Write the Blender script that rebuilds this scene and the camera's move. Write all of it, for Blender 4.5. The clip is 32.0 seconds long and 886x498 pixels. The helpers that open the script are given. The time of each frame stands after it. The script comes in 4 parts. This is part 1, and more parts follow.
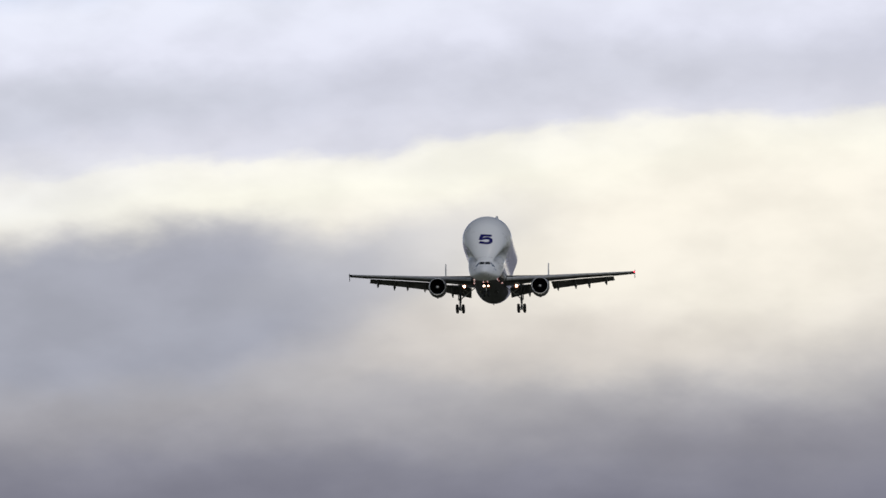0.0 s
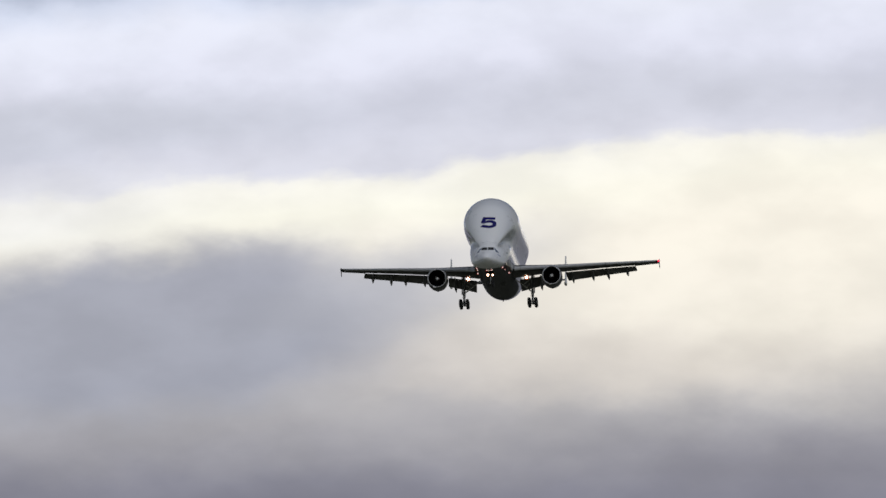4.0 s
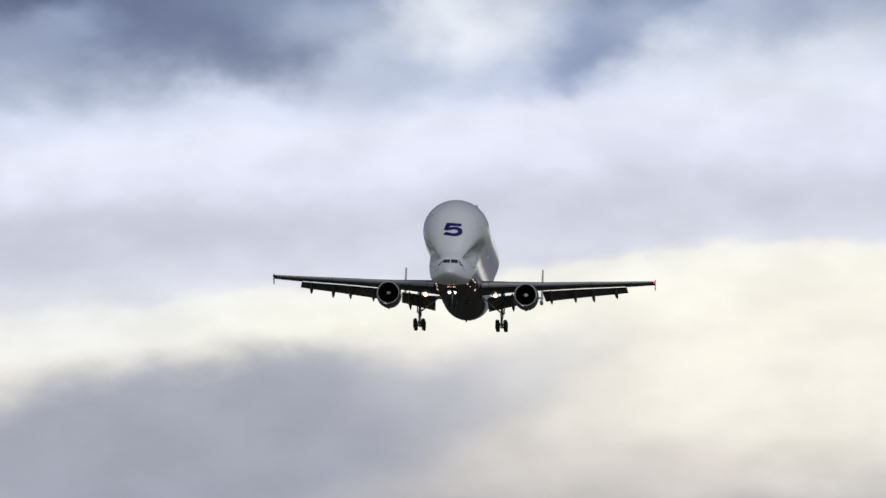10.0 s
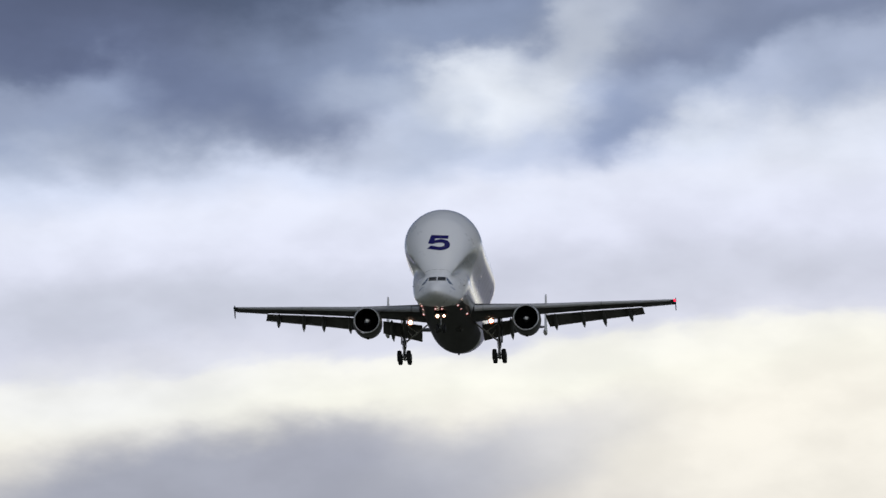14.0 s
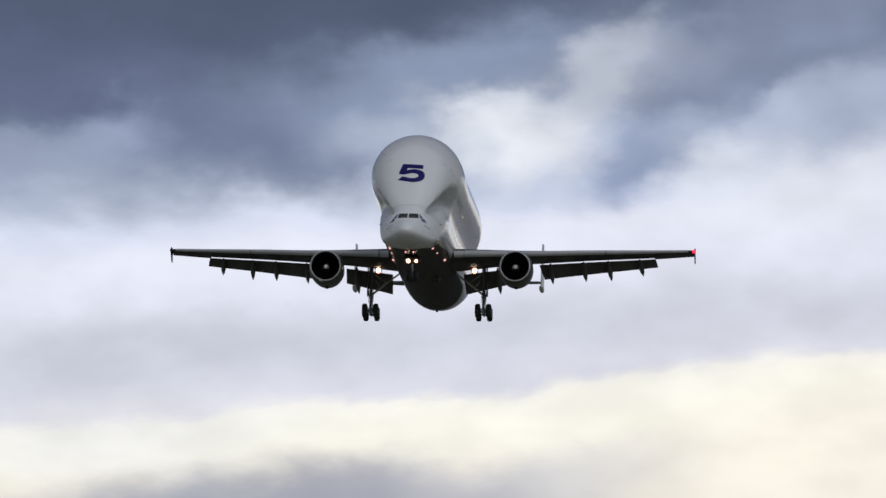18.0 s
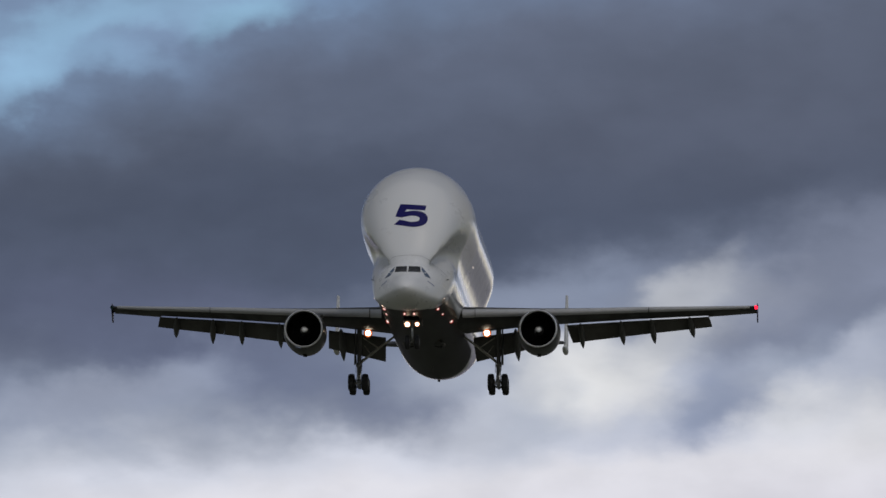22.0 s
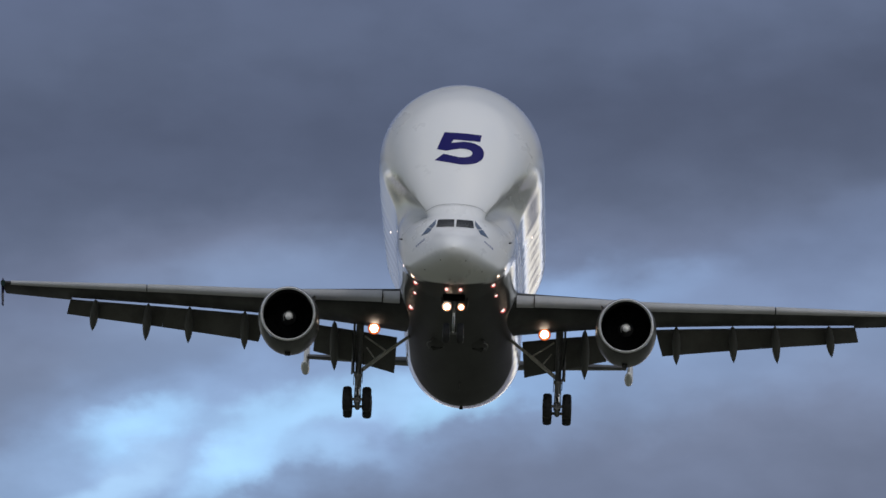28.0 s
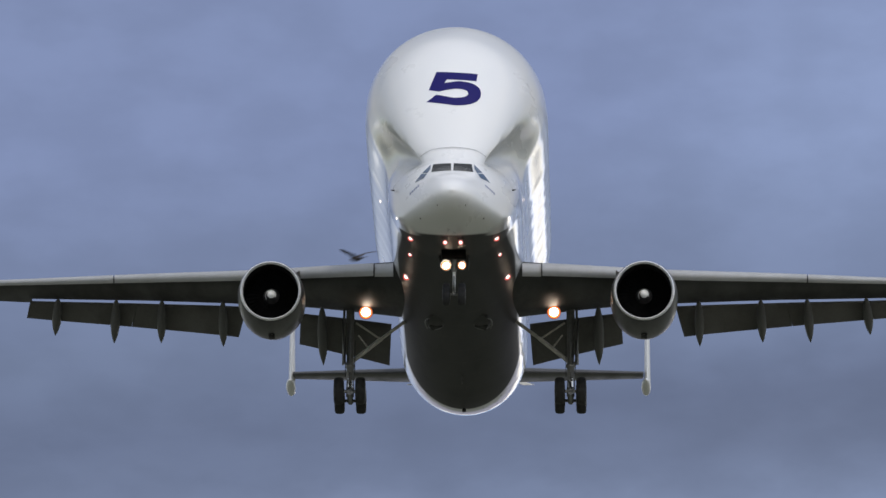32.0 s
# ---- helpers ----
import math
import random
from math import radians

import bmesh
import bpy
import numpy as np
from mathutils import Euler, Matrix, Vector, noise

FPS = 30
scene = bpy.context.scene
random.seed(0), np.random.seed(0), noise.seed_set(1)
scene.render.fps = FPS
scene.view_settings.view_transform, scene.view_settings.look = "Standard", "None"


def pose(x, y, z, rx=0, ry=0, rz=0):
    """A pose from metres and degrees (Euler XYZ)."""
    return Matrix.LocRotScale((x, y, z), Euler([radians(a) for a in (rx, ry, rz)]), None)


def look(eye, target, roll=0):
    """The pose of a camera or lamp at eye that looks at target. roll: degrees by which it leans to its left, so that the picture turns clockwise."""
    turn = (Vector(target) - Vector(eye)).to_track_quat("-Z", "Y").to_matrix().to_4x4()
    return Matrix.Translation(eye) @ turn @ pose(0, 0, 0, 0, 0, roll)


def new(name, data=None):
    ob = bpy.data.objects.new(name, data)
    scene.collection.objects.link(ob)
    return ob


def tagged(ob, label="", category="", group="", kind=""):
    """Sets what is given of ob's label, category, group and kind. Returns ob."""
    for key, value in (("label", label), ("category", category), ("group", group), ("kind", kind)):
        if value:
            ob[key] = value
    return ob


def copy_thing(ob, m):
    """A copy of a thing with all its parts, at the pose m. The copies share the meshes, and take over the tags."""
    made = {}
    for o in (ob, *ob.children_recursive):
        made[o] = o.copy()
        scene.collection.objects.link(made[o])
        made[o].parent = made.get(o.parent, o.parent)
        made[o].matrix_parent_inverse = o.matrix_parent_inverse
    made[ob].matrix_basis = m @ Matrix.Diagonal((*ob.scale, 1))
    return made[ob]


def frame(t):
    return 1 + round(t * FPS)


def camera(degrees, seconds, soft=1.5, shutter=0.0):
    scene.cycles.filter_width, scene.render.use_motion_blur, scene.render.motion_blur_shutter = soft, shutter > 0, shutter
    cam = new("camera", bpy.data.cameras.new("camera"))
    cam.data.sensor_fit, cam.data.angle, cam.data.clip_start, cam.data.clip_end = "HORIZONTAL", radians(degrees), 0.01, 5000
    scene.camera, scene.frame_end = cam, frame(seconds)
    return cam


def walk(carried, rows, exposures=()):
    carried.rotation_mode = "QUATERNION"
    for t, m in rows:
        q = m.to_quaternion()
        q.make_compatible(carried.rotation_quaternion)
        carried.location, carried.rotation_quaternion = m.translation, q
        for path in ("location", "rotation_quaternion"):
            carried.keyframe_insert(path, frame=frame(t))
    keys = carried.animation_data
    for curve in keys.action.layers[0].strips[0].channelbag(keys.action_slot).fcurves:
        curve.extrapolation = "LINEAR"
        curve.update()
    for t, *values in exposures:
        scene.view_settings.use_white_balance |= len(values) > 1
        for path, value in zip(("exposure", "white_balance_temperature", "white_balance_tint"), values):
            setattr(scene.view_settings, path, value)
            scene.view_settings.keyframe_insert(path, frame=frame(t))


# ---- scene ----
cam = camera(5.0, 32.0, 1.5, 0.4)
walk(cam, [
    (0, pose(0, -0, 1.7, 95.215, 0, -0)), (0.5, pose(0, -0, 1.7, 95.223, 0, 0.016)), (1, pose(0, -0, 1.7, 95.239, 0, 0.03)),
    (1.5, pose(0, -0, 1.7, 95.25, 0, 0.037)), (2, pose(0, -0, 1.7, 95.256, 0, 0.053)), (2.5, pose(0, -0, 1.7, 95.267, 0, 0.067)),
    (3, pose(0, -0, 1.7, 95.27, 0, 0.091)), (3.5, pose(0, -0, 1.7, 95.292, 0, 0.145)), (5.5, pose(0, -0, 1.7, 95.49, 0, 0.242)),
    (6, pose(0, -0, 1.7, 95.554, 0, 0.254)), (6.5, pose(0, -0, 1.7, 95.614, 0, 0.285)), (7, pose(0, -0, 1.7, 95.686, 0, 0.312)),
    (7.5, pose(0, -0, 1.7, 95.743, 0, 0.347)), (8, pose(0, -0, 1.7, 95.805, 0, 0.372)), (8.5, pose(0, -0, 1.7, 95.837, 0, 0.399)),
    (9, pose(0, -0, 1.7, 95.864, 0, 0.415)), (9.5, pose(0, -0, 1.7, 95.889, 0, 0.441)), (10, pose(0, -0, 1.7, 95.934, 0, 0.482)),
    (10.5, pose(0, -0, 1.7, 95.98, 0, 0.534)), (11, pose(0, -0, 1.7, 96.03, 0, 0.568)), (11.5, pose(0, -0, 1.7, 96.081, 0, 0.599)),
    (12, pose(0, -0, 1.7, 96.145, 0, 0.613)), (12.5, pose(0, -0, 1.7, 96.227, 0, 0.629)), (13, pose(0, -0, 1.7, 96.282, 0, 0.647)),
    (13.5, pose(0, -0, 1.7, 96.316, 0, 0.656)), (14, pose(0, -0, 1.7, 96.334, 0, 0.672)), (14.5, pose(0, -0, 1.7, 96.352, 0, 0.684)),
    (16.5, pose(0, -0, 1.7, 96.385, 0, 0.783)), (17, pose(0, -0, 1.7, 96.421, 0, 0.773)), (17.5, pose(0, -0, 1.7, 96.476, 0, 0.75)),
    (18, pose(0, -0, 1.7, 96.57, 0, 0.756)), (18.5, pose(0, -0, 1.7, 96.691, 0, 0.772)), (19, pose(0, -0, 1.7, 96.854, 0, 0.808)),
    (19.5, pose(0, -0, 1.7, 97.028, 0, 0.868)), (20, pose(0, -0, 1.7, 97.225, 0, 0.915)), (20.5, pose(0, -0, 1.7, 97.41, 0, 0.995)),
    (21, pose(0, -0, 1.7, 97.569, 0, 1.062)), (21.5, pose(0, -0, 1.7, 97.733, 0, 1.14)), (22, pose(0, -0, 1.7, 97.931, 0, 1.205)),
    (22.5, pose(0, -0, 1.7, 98.117, 0, 1.263)), (23, pose(0, -0, 1.7, 98.29, 0, 1.365)), (23.5, pose(0, -0, 1.7, 98.478, 0, 1.459)),
    (24, pose(0, -0, 1.7, 98.674, 0, 1.529)), (24.5, pose(0, -0, 1.7, 98.827, 0, 1.636)), (26.5, pose(0, -0, 1.7, 99.424, 0, 2.008)),
    (27, pose(0, -0, 1.7, 99.665, 0, 2.182)), (27.5, pose(0, -0, 1.7, 99.924, 0, 2.328)), (28, pose(0, -0, 1.7, 100.14, 0, 2.399)),
    (28.5, pose(0, -0, 1.7, 100.343, 0, 2.473)), (29, pose(0, -0, 1.7, 100.56, 0, 2.538)), (29.5, pose(0, -0, 1.7, 100.785, 0, 2.591)),
    (30, pose(0, -0, 1.7, 101.016, 0, 2.685)), (30.5, pose(0, -0, 1.7, 101.275, 0, 2.744)), (31, pose(0, -3, 1.7, 101.524, 0, 2.78)),
    (31.5, pose(0, -18, 1.7, 101.62, 0, 2.811)), (32, pose(0, -34, 1.7, 101.795, 0, 2.871)),
], exposures=[(0, 0, 6500, 10), (6, 0, 6470, 10), (12, 0, 6350, 10), (14, 0, 6340, 10), (18, 0, 6470, 10), (20, 0, 6720, 10), (21, -0.18, 6830, 10),
    (22.5, -0.18, 6830, 10), (24, 0.03, 6650, 10), (26.5, 0.4, 6560, 10), (28.5, 0.5, 6590, 10), (30, 0.58, 6740, 10), (31, 0.88, 6720, 10), (32, 1.14, 6640, 10)])

# ---------------------------------------------------------------- sky, sun
SUN_TO = Vector((0.22, -0.62, 0.68)).normalized()
SUN_EL, SUN_AZ = math.asin(SUN_TO.z), math.atan2(SUN_TO.x, SUN_TO.y)


def lin(r, g, b):
    """A colour of 0..255 display values as linear light."""
    return tuple((c / 12.92 if c <= 0.04045 else ((c + 0.055) / 1.055) ** 2.4) for c in (r / 255, g / 255, b / 255)) + (1.0,)


class Tree:
    """Short hand for wiring nodes."""

    def __init__(self, tree):
        self.t = tree
        tree.nodes.clear()

    def put(self, value, socket):
        if isinstance(value, bpy.types.NodeSocket):
            self.t.links.new(value, socket)
        elif value is not None:
            socket.default_value = value

    def node(self, kind, *values, operation=None):
        n = self.t.nodes.new(kind)
        if operation:
            n.operation = operation
        for i, v in enumerate(values):
            self.put(v, n.inputs[i])
        return n

    def math(self, op, *values):
        return self.node("ShaderNodeMath", *values, operation=op).outputs[0]

    def vmath(self, op, *values):
        return self.node("ShaderNodeVectorMath", *values, operation=op)

    def mix(self, fac, a, b, blend="MIX"):
        n = self.node("ShaderNodeMix")
        n.data_type, n.blend_type = "RGBA", blend
        self.put(fac, n.inputs[0]), self.put(a, n.inputs[6]), self.put(b, n.inputs[7])
        return n.outputs[2]

    def remap(self, value, lo, hi, a=0.0, b=1.0, smooth=True):
        n = self.node("ShaderNodeMapRange", value, lo, hi, a, b)
        n.interpolation_type = "SMOOTHSTEP" if smooth else "LINEAR"
        return n.outputs[0]

    def noise(self, vector, scale, detail=3.0, rough=0.5, dist=0.0):
        n = self.node("ShaderNodeTexNoise", vector)
        n.inputs["Scale"].default_value, n.inputs["Detail"].default_value = scale, detail
        n.inputs["Roughness"].default_value, n.inputs["Distortion"].default_value = rough, dist
        return n

    def ramp(self, fac, stops):
        n = self.node("ShaderNodeValToRGB", fac)
        for i, (p, c) in enumerate(stops):
            e = n.color_ramp.elements[i] if i < 2 else n.color_ramp.elements.new(p)
            e.position, e.color = p, c
        return n.outputs[0]


def build_sky():
    """A Nishita sky behind layered, broken cloud. U and H run across and up the sky, 3.134 to the degree."""
    w = bpy.data.worlds.new("sky")
    scene.world = w
    w.use_nodes = True
    T = Tree(w.node_tree)
    direction = T.node("ShaderNodeTexCoord").outputs["Generated"]
    x, y, z = T.node("ShaderNodeSeparateXYZ", direction).outputs
    az = T.math("ARCTAN2", x, y)
    el = T.math("ARCSINE", z)
    U = T.math("MULTIPLY_ADD", az, 179.57, 7.84)
    H = T.math("MULTIPLY_ADD", el, 179.57, -4.41 - 179.57 * radians(5.2147))
    flat = T.node("ShaderNodeCombineXYZ", U, H, 0.0).outputs[0]
    # billows: the places are pushed about at three scales, flattened along the horizon
    squash = T.vmath("MULTIPLY", flat, (0.55, 1.0, 1.0)).outputs[0]
    big = T.vmath("SUBTRACT", T.noise(squash, 0.32, 2.0, 0.5).outputs["Color"], (0.5, 0.5, 0.5)).outputs[0]
    small = T.vmath("SUBTRACT", T.noise(squash, 1.3, 4.0, 0.5, 0.0).outputs["Color"], (0.5, 0.5, 0.5)).outputs[0]
    push = T.vmath("ADD", T.vmath("MULTIPLY", big, (BIG_PUSH[0], BIG_PUSH[1], 0)).outputs[0], T.vmath("MULTIPLY", small, (SMALL_PUSH[0], SMALL_PUSH[1], 0)).outputs[0]).outputs[0]
    torn = T.math("MULTIPLY", T.remap(H, -0.2, 1.2), T.remap(H, 12.0, 9.0))
    wild = T.vmath("SUBTRACT", T.noise(T.vmath("MULTIPLY", flat, (0.75, 1.0, 1.0)).outputs[0], 0.8, 5.0, 0.52).outputs["Color"], (0.5, 0.5, 0.5)).outputs[0]
    wild = T.vmath("MULTIPLY", wild, T.node("ShaderNodeCombineXYZ", T.math("MULTIPLY", torn, 1.6), T.math("MULTIPLY", torn, 1.3), 0.0).outputs[0]).outputs[0]
    place = T.vmath("ADD", T.vmath("ADD", flat, push).outputs[0], wild).outputs[0]
    pu, ph, _ = T.node("ShaderNodeSeparateXYZ", place).outputs
    # the banks lean: higher towards the right
    lean = T.math("MULTIPLY", T.math("SUBTRACT", T.math("MINIMUM", T.math("MAXIMUM", pu, -12.0), 24.0), 7.84), 0.075)
    level = T.math("SUBTRACT", ph, lean)
    layers = SKY_LAYERS
    lo, hi = layers[0][0], layers[-1][0]
    color = T.ramp(T.remap(level, lo, hi, 0, 1, False), [((h - lo) / (hi - lo), lin(*c)) for h, c in layers])
    low = T.ramp(T.remap(ph, -9.5, -5.5, 0, 1, False), [(0.0, lin(112, 112, 128)), (0.3, lin(138, 138, 150)), (0.7, lin(182, 180, 182)), (1.0, lin(214, 209, 205))])
    color = T.mix(T.remap(ph, -5.2, -7.0), color, low)

    def bank(u, h, ru, rh, turn, rgb, strength=1.0, edge=0.75):
        """One bank of cloud or gap: an oval of half sizes ru, rh, turned, soft from 1-edge to 1+edge of its outline."""
        nonlocal color
        m = T.node("ShaderNodeMapping")
        m.vector_type = "TEXTURE"
        T.put(place, m.inputs[0])
        m.inputs["Location"].default_value, m.inputs["Rotation"].default_value, m.inputs["Scale"].default_value = (u, h, 0), (0, 0, radians(turn)), (ru, rh, 1)
        d = T.vmath("LENGTH", m.outputs[0]).outputs["Value"]
        color = T.mix(T.remap(d, 1 + edge, 1 - edge, 0, strength), color, lin(*rgb))

    sky_banks(bank)
    # streaks and grain inside the clouds
    grain = T.noise(squash, 0.9, 4.0, 0.5, 0.0).outputs["Fac"]
    color = T.mix(1.0, color, T.node("ShaderNodeCombineColor", *[T.remap(grain, 0.3, 0.7, 0.94, 1.05)] * 3).outputs[0], "MULTIPLY")
    # far from this stretch: broken overcast with the blue between
    nish = T.node("ShaderNodeTexSky")
    nish.sky_type, nish.sun_disc, nish.sun_elevation, nish.sun_rotation = "NISHITA", False, SUN_EL, SUN_AZ
    blue = T.vmath("SCALE", nish.outputs[0])
    blue.inputs["Scale"].default_value = 0.10
    broken = T.noise(T.vmath("MULTIPLY", direction, (1.0, 1.0, 2.2)).outputs[0], 1.7, 2.0, 0.45, 0.2).outputs["Fac"]
    low_sky = T.remap(el, radians(24), radians(3))
    wide = T.mix(T.remap(broken, 0.30, 0.66), blue.outputs[0], T.mix(low_sky, lin(*FAR_CLOUD), lin(*HORIZON_CLOUD)))
    # thin cloud glows round the hidden sun
    near_sun = T.vmath("DOT_PRODUCT", direction, tuple(SUN_TO)).outputs["Value"]
    glow = T.remap(near_sun, -0.15, 1.0, SUN_GLOW[0], SUN_GLOW[1])
    wide = T.mix(1.0, wide, T.node("ShaderNodeCombineColor", glow, glow, glow).outputs[0], "MULTIPLY")
    away = T.math("MAXIMUM", T.remap(H, 26.0, 60.0), T.remap(T.math("ABSOLUTE", T.math("SUBTRACT", U, 5.0)), 25.0, 70.0))
    color = T.mix(away, color, wide)
    bg = T.node("ShaderNodeBackground", color, 1.0)
    out = T.node("ShaderNodeOutputWorld", bg.outputs[0])


BIG_PUSH, SMALL_PUSH = (1.3, 0.6), (0.9, 0.75)
SUN_GLOW = (0.40, 1.0)
FAR_CLOUD, HORIZON_CLOUD = (162, 167, 177), (208, 208, 206)
SKY_LAYERS = [
    (-8.8, (150, 150, 160)), (-6.2, (205, 200, 196)), (-5.0, (226, 221, 214)), (-3.9, (244, 239, 228)), (-3.2, (251, 249, 236)),
    (-2.64, (247, 245, 236)), (-2.44, (219, 220, 231)), (-1.5, (211, 213, 227)), (-0.7, (227, 229, 243)), (0.2, (231, 234, 247)),
    (0.8, (218, 225, 243)), (1.3, (190, 199, 218)), (2.0, (150, 163, 189)), (2.9, (113, 124, 149)), (4.0, (88, 99, 123)),
    (5.5, (82, 92, 114)), (7.0, (91, 101, 122)), (8.0, (97, 107, 129)), (10.0, (102, 114, 138)), (11.2, (95, 106, 131)),
    (12.2, (83, 93, 115)), (14.0, (71, 80, 101)), (15.5, (78, 88, 110)), (19.0, (88, 99, 127))]


def sky_banks(bank):
    # unseen dull grey bank added far left, darkens the hull's left-side reflections
    bank(-24.0, -1.0, 16.0, 8.0, 0, (122, 133, 157), 0.95, 0.25)
    # the low grey bank, the warm light beside it
    bank(1.6, -5.6, 5.2, 1.45, 5, (162, 165, 178), 0.95, 0.36)
    bank(3.4, -4.6, 1.8, 0.55, 14, (168, 170, 182), 0.7, 0.6)
    bank(7.2, -4.5, 2.4, 0.6, 14, (192, 193, 201), 0.75, 0.7)
    bank(13.0, -4.4, 4.4, 1.7, 4, (251, 245, 231), 0.8, 0.6)
    bank(10.6, -6.0, 3.0, 0.55, 0, (216, 209, 201), 0.6, 0.8)
    bank(14.5, -7.8, 3.5, 0.6, 0, (128, 127, 138), 0.5, 0.8)
    # white and lavender bands
    bank(0.8, -1.9, 4.5, 0.55, 4, (204, 207, 219), 0.8, 0.6)
    bank(11.0, -1.35, 3.5, 0.5, 5, (206, 208, 219), 0.6, 0.7)
    bank(-0.6, -3.5, 3.0, 0.6, 5, (236, 236, 237), 0.6, 0.7)
    # the torn dark edge above the white band
    bank(-1.4, 3.0, 3.0, 1.0, -6, (94, 103, 130), 0.8, 0.6)
    bank(1.4, 1.75, 3.0, 0.75, -10, (106, 117, 147), 0.85, 0.6)
    bank(-0.6, 1.8, 0.9, 0.45, 10, (160, 172, 198), 0.75, 0.8)
    bank(-2.4, 1.35, 1.3, 0.4, 10, (158, 168, 192), 0.7, 0.8)
    bank(5.0, 0.95, 1.3, 0.4, 10, (196, 204, 222), 0.7, 0.8)
    bank(8.9, 1.3, 0.85, 0.6, 30, (138, 152, 184), 0.85, 0.75)
    bank(7.0, 0.85, 1.0, 0.4, 0, (172, 184, 210), 0.6, 0.8)
    bank(7.2, 1.7, 2.4, 0.75, 14, (204, 212, 230), 0.55, 0.85)
    bank(6.7, 1.9, 1.15, 0.55, 16, (236, 240, 247), 0.95, 0.8)
    bank(5.7, 1.5, 0.9, 0.35, 20, (196, 205, 224), 0.7, 0.8)
    bank(7.1, 1.3, 0.8, 0.45, 20, (218, 223, 234), 0.8, 0.7)
    bank(7.9, 2.75, 1.0, 0.4, 30, (182, 192, 214), 0.5, 0.98)
    bank(8.8, 3.2, 0.9, 0.4, 25, (190, 199, 218), 0.45, 0.98)
    bank(7.5, 3.3, 5.5, 0.8, 10, (150, 163, 190), 0.4, 0.85)
    bank(9.7, 3.0, 1.0, 0.55, 40, (116, 127, 156), 0.8, 0.7)
    bank(10.3, 1.35, 0.75, 0.42, 25, (222, 227, 237), 0.6, 0.7)
    bank(11.3, 2.2, 1.0, 0.4, 25, (184, 193, 214), 0.8, 0.7)
    bank(12.6, 1.2, 2.2, 0.7, 12, (224, 227, 235), 0.65, 0.75)
    bank(13.4, 2.7, 1.4, 0.6, 20, (176, 185, 206), 0.75, 0.8)
    bank(12.4, 4.0, 2.4, 0.75, 20, (140, 150, 176), 0.75, 0.8)
    bank(5.2, 2.0, 1.6, 0.4, 8, (188, 197, 214), 0.65, 0.8)
    bank(5.3, 2.9, 1.9, 0.6, 15, (150, 163, 190), 0.6, 0.8)
    bank(11.5, 4.3, 3.0, 0.8, 20, (128, 138, 163), 0.6, 0.85)
    bank(0.3, 1.0, 2.2, 0.5, 4, (146, 156, 178), 0.5, 0.85)
    bank(6.5, 1.85, 1.0, 0.65, 15, (238, 242, 248), 0.7, 0.6)
    bank(9.0, 1.5, 0.4, 0.7, -25, (140, 154, 184), 0.5, 0.8)
    bank(5.6, 1.0, 0.5, 0.8, -40, (176, 187, 208), 0.5, 0.8)
    # dark middle of the deck
    bank(4.0, 5.0, 7.0, 1.1, 3, (80, 90, 112), 0.7, 0.7)
    bank(9.5, 6.6, 5.0, 1.3, 6, (95, 104, 126), 0.75, 0.8)
    bank(8.0, 9.0, 4.5, 1.3, 10, (100, 110, 133), 0.7, 0.8)
    # the blue hole: a pale surround, then ragged bright gaps
    bank(-2.6, 8.0, 5.0, 1.5, 14, (118, 142, 178), 0.9, 0.75)
    bank(-3.6, 7.6, 4.0, 0.9, 14, (134, 162, 198), 0.85, 0.8)
    bank(-1.7, 8.4, 1.5, 0.42, 18, (158, 203, 240), 0.98, 0.7)
    bank(0.2, 8.45, 0.9, 0.45, 10, (156, 200, 236), 0.95, 0.7)
    bank(-3.1, 7.45, 1.25, 0.42, 38, (156, 200, 238), 0.95, 0.7)
    bank(-4.9, 7.8, 0.95, 0.36, 15, (152, 196, 235), 0.9, 0.75)
    bank(-2.2, 7.35, 1.0, 0.3, 5, (146, 184, 222), 0.75, 0.8)
    bank(-5.6, 6.7, 1.1, 0.35, 25, (150, 184, 218), 0.85, 0.75)
    bank(1.6, 8.7, 1.3, 0.4, 8, (130, 164, 204), 0.8, 0.8)
    bank(-0.4, 7.75, 0.6, 0.22, 20, (104, 120, 150), 0.7, 0.8)
    # paler wisps above and beside it
    bank(-0.6, 9.5, 2.6, 0.6, 16, (112, 131, 164), 0.8, 0.8)
    bank(5.2, 9.9, 3.4, 0.8, 8, (110, 131, 165), 0.85, 0.8)
    bank(4.4, 10.3, 1.0, 0.35, 18, (136, 162, 202), 0.5, 0.8)
    bank(6.2, 9.8, 0.8, 0.3, 14, (136, 162, 200), 0.5, 0.8)
    bank(2.3, 10.1, 0.9, 0.3, 20, (128, 152, 190), 0.6, 0.8)
    bank(-4.3, 10.7, 2.4, 0.8, 8, (100, 110, 134), 0.8, 0.8)
    bank(2.0, 9.7, 3.2, 0.6, 4, (128, 155, 194), 0.65, 0.85)
    bank(8.0, 9.3, 3.0, 1.0, 6, (112, 127, 156), 0.6, 0.85)
    bank(2.5, 7.0, 3.6, 0.8, 5, (103, 115, 141), 0.5, 0.85)
    bank(-1.5, 12.9, 5.0, 1.0, 0, (73, 82, 103), 0.6, 0.8)
    bank(6.0, 13.4, 4.0, 1.0, 8, (64, 71, 89), 0.3, 0.7)
    # the broad pale stretch under it
    bank(2.5, 8.9, 6.0, 1.0, 8, (126, 150, 186), 0.42, 0.7)
    bank(0.6, 8.1, 0.8, 0.3, 15, (150, 196, 230), 0.6, 0.8)
    bank(5.0, 9.6, 1.0, 0.3, 15, (130, 156, 192), 0.3, 0.8)
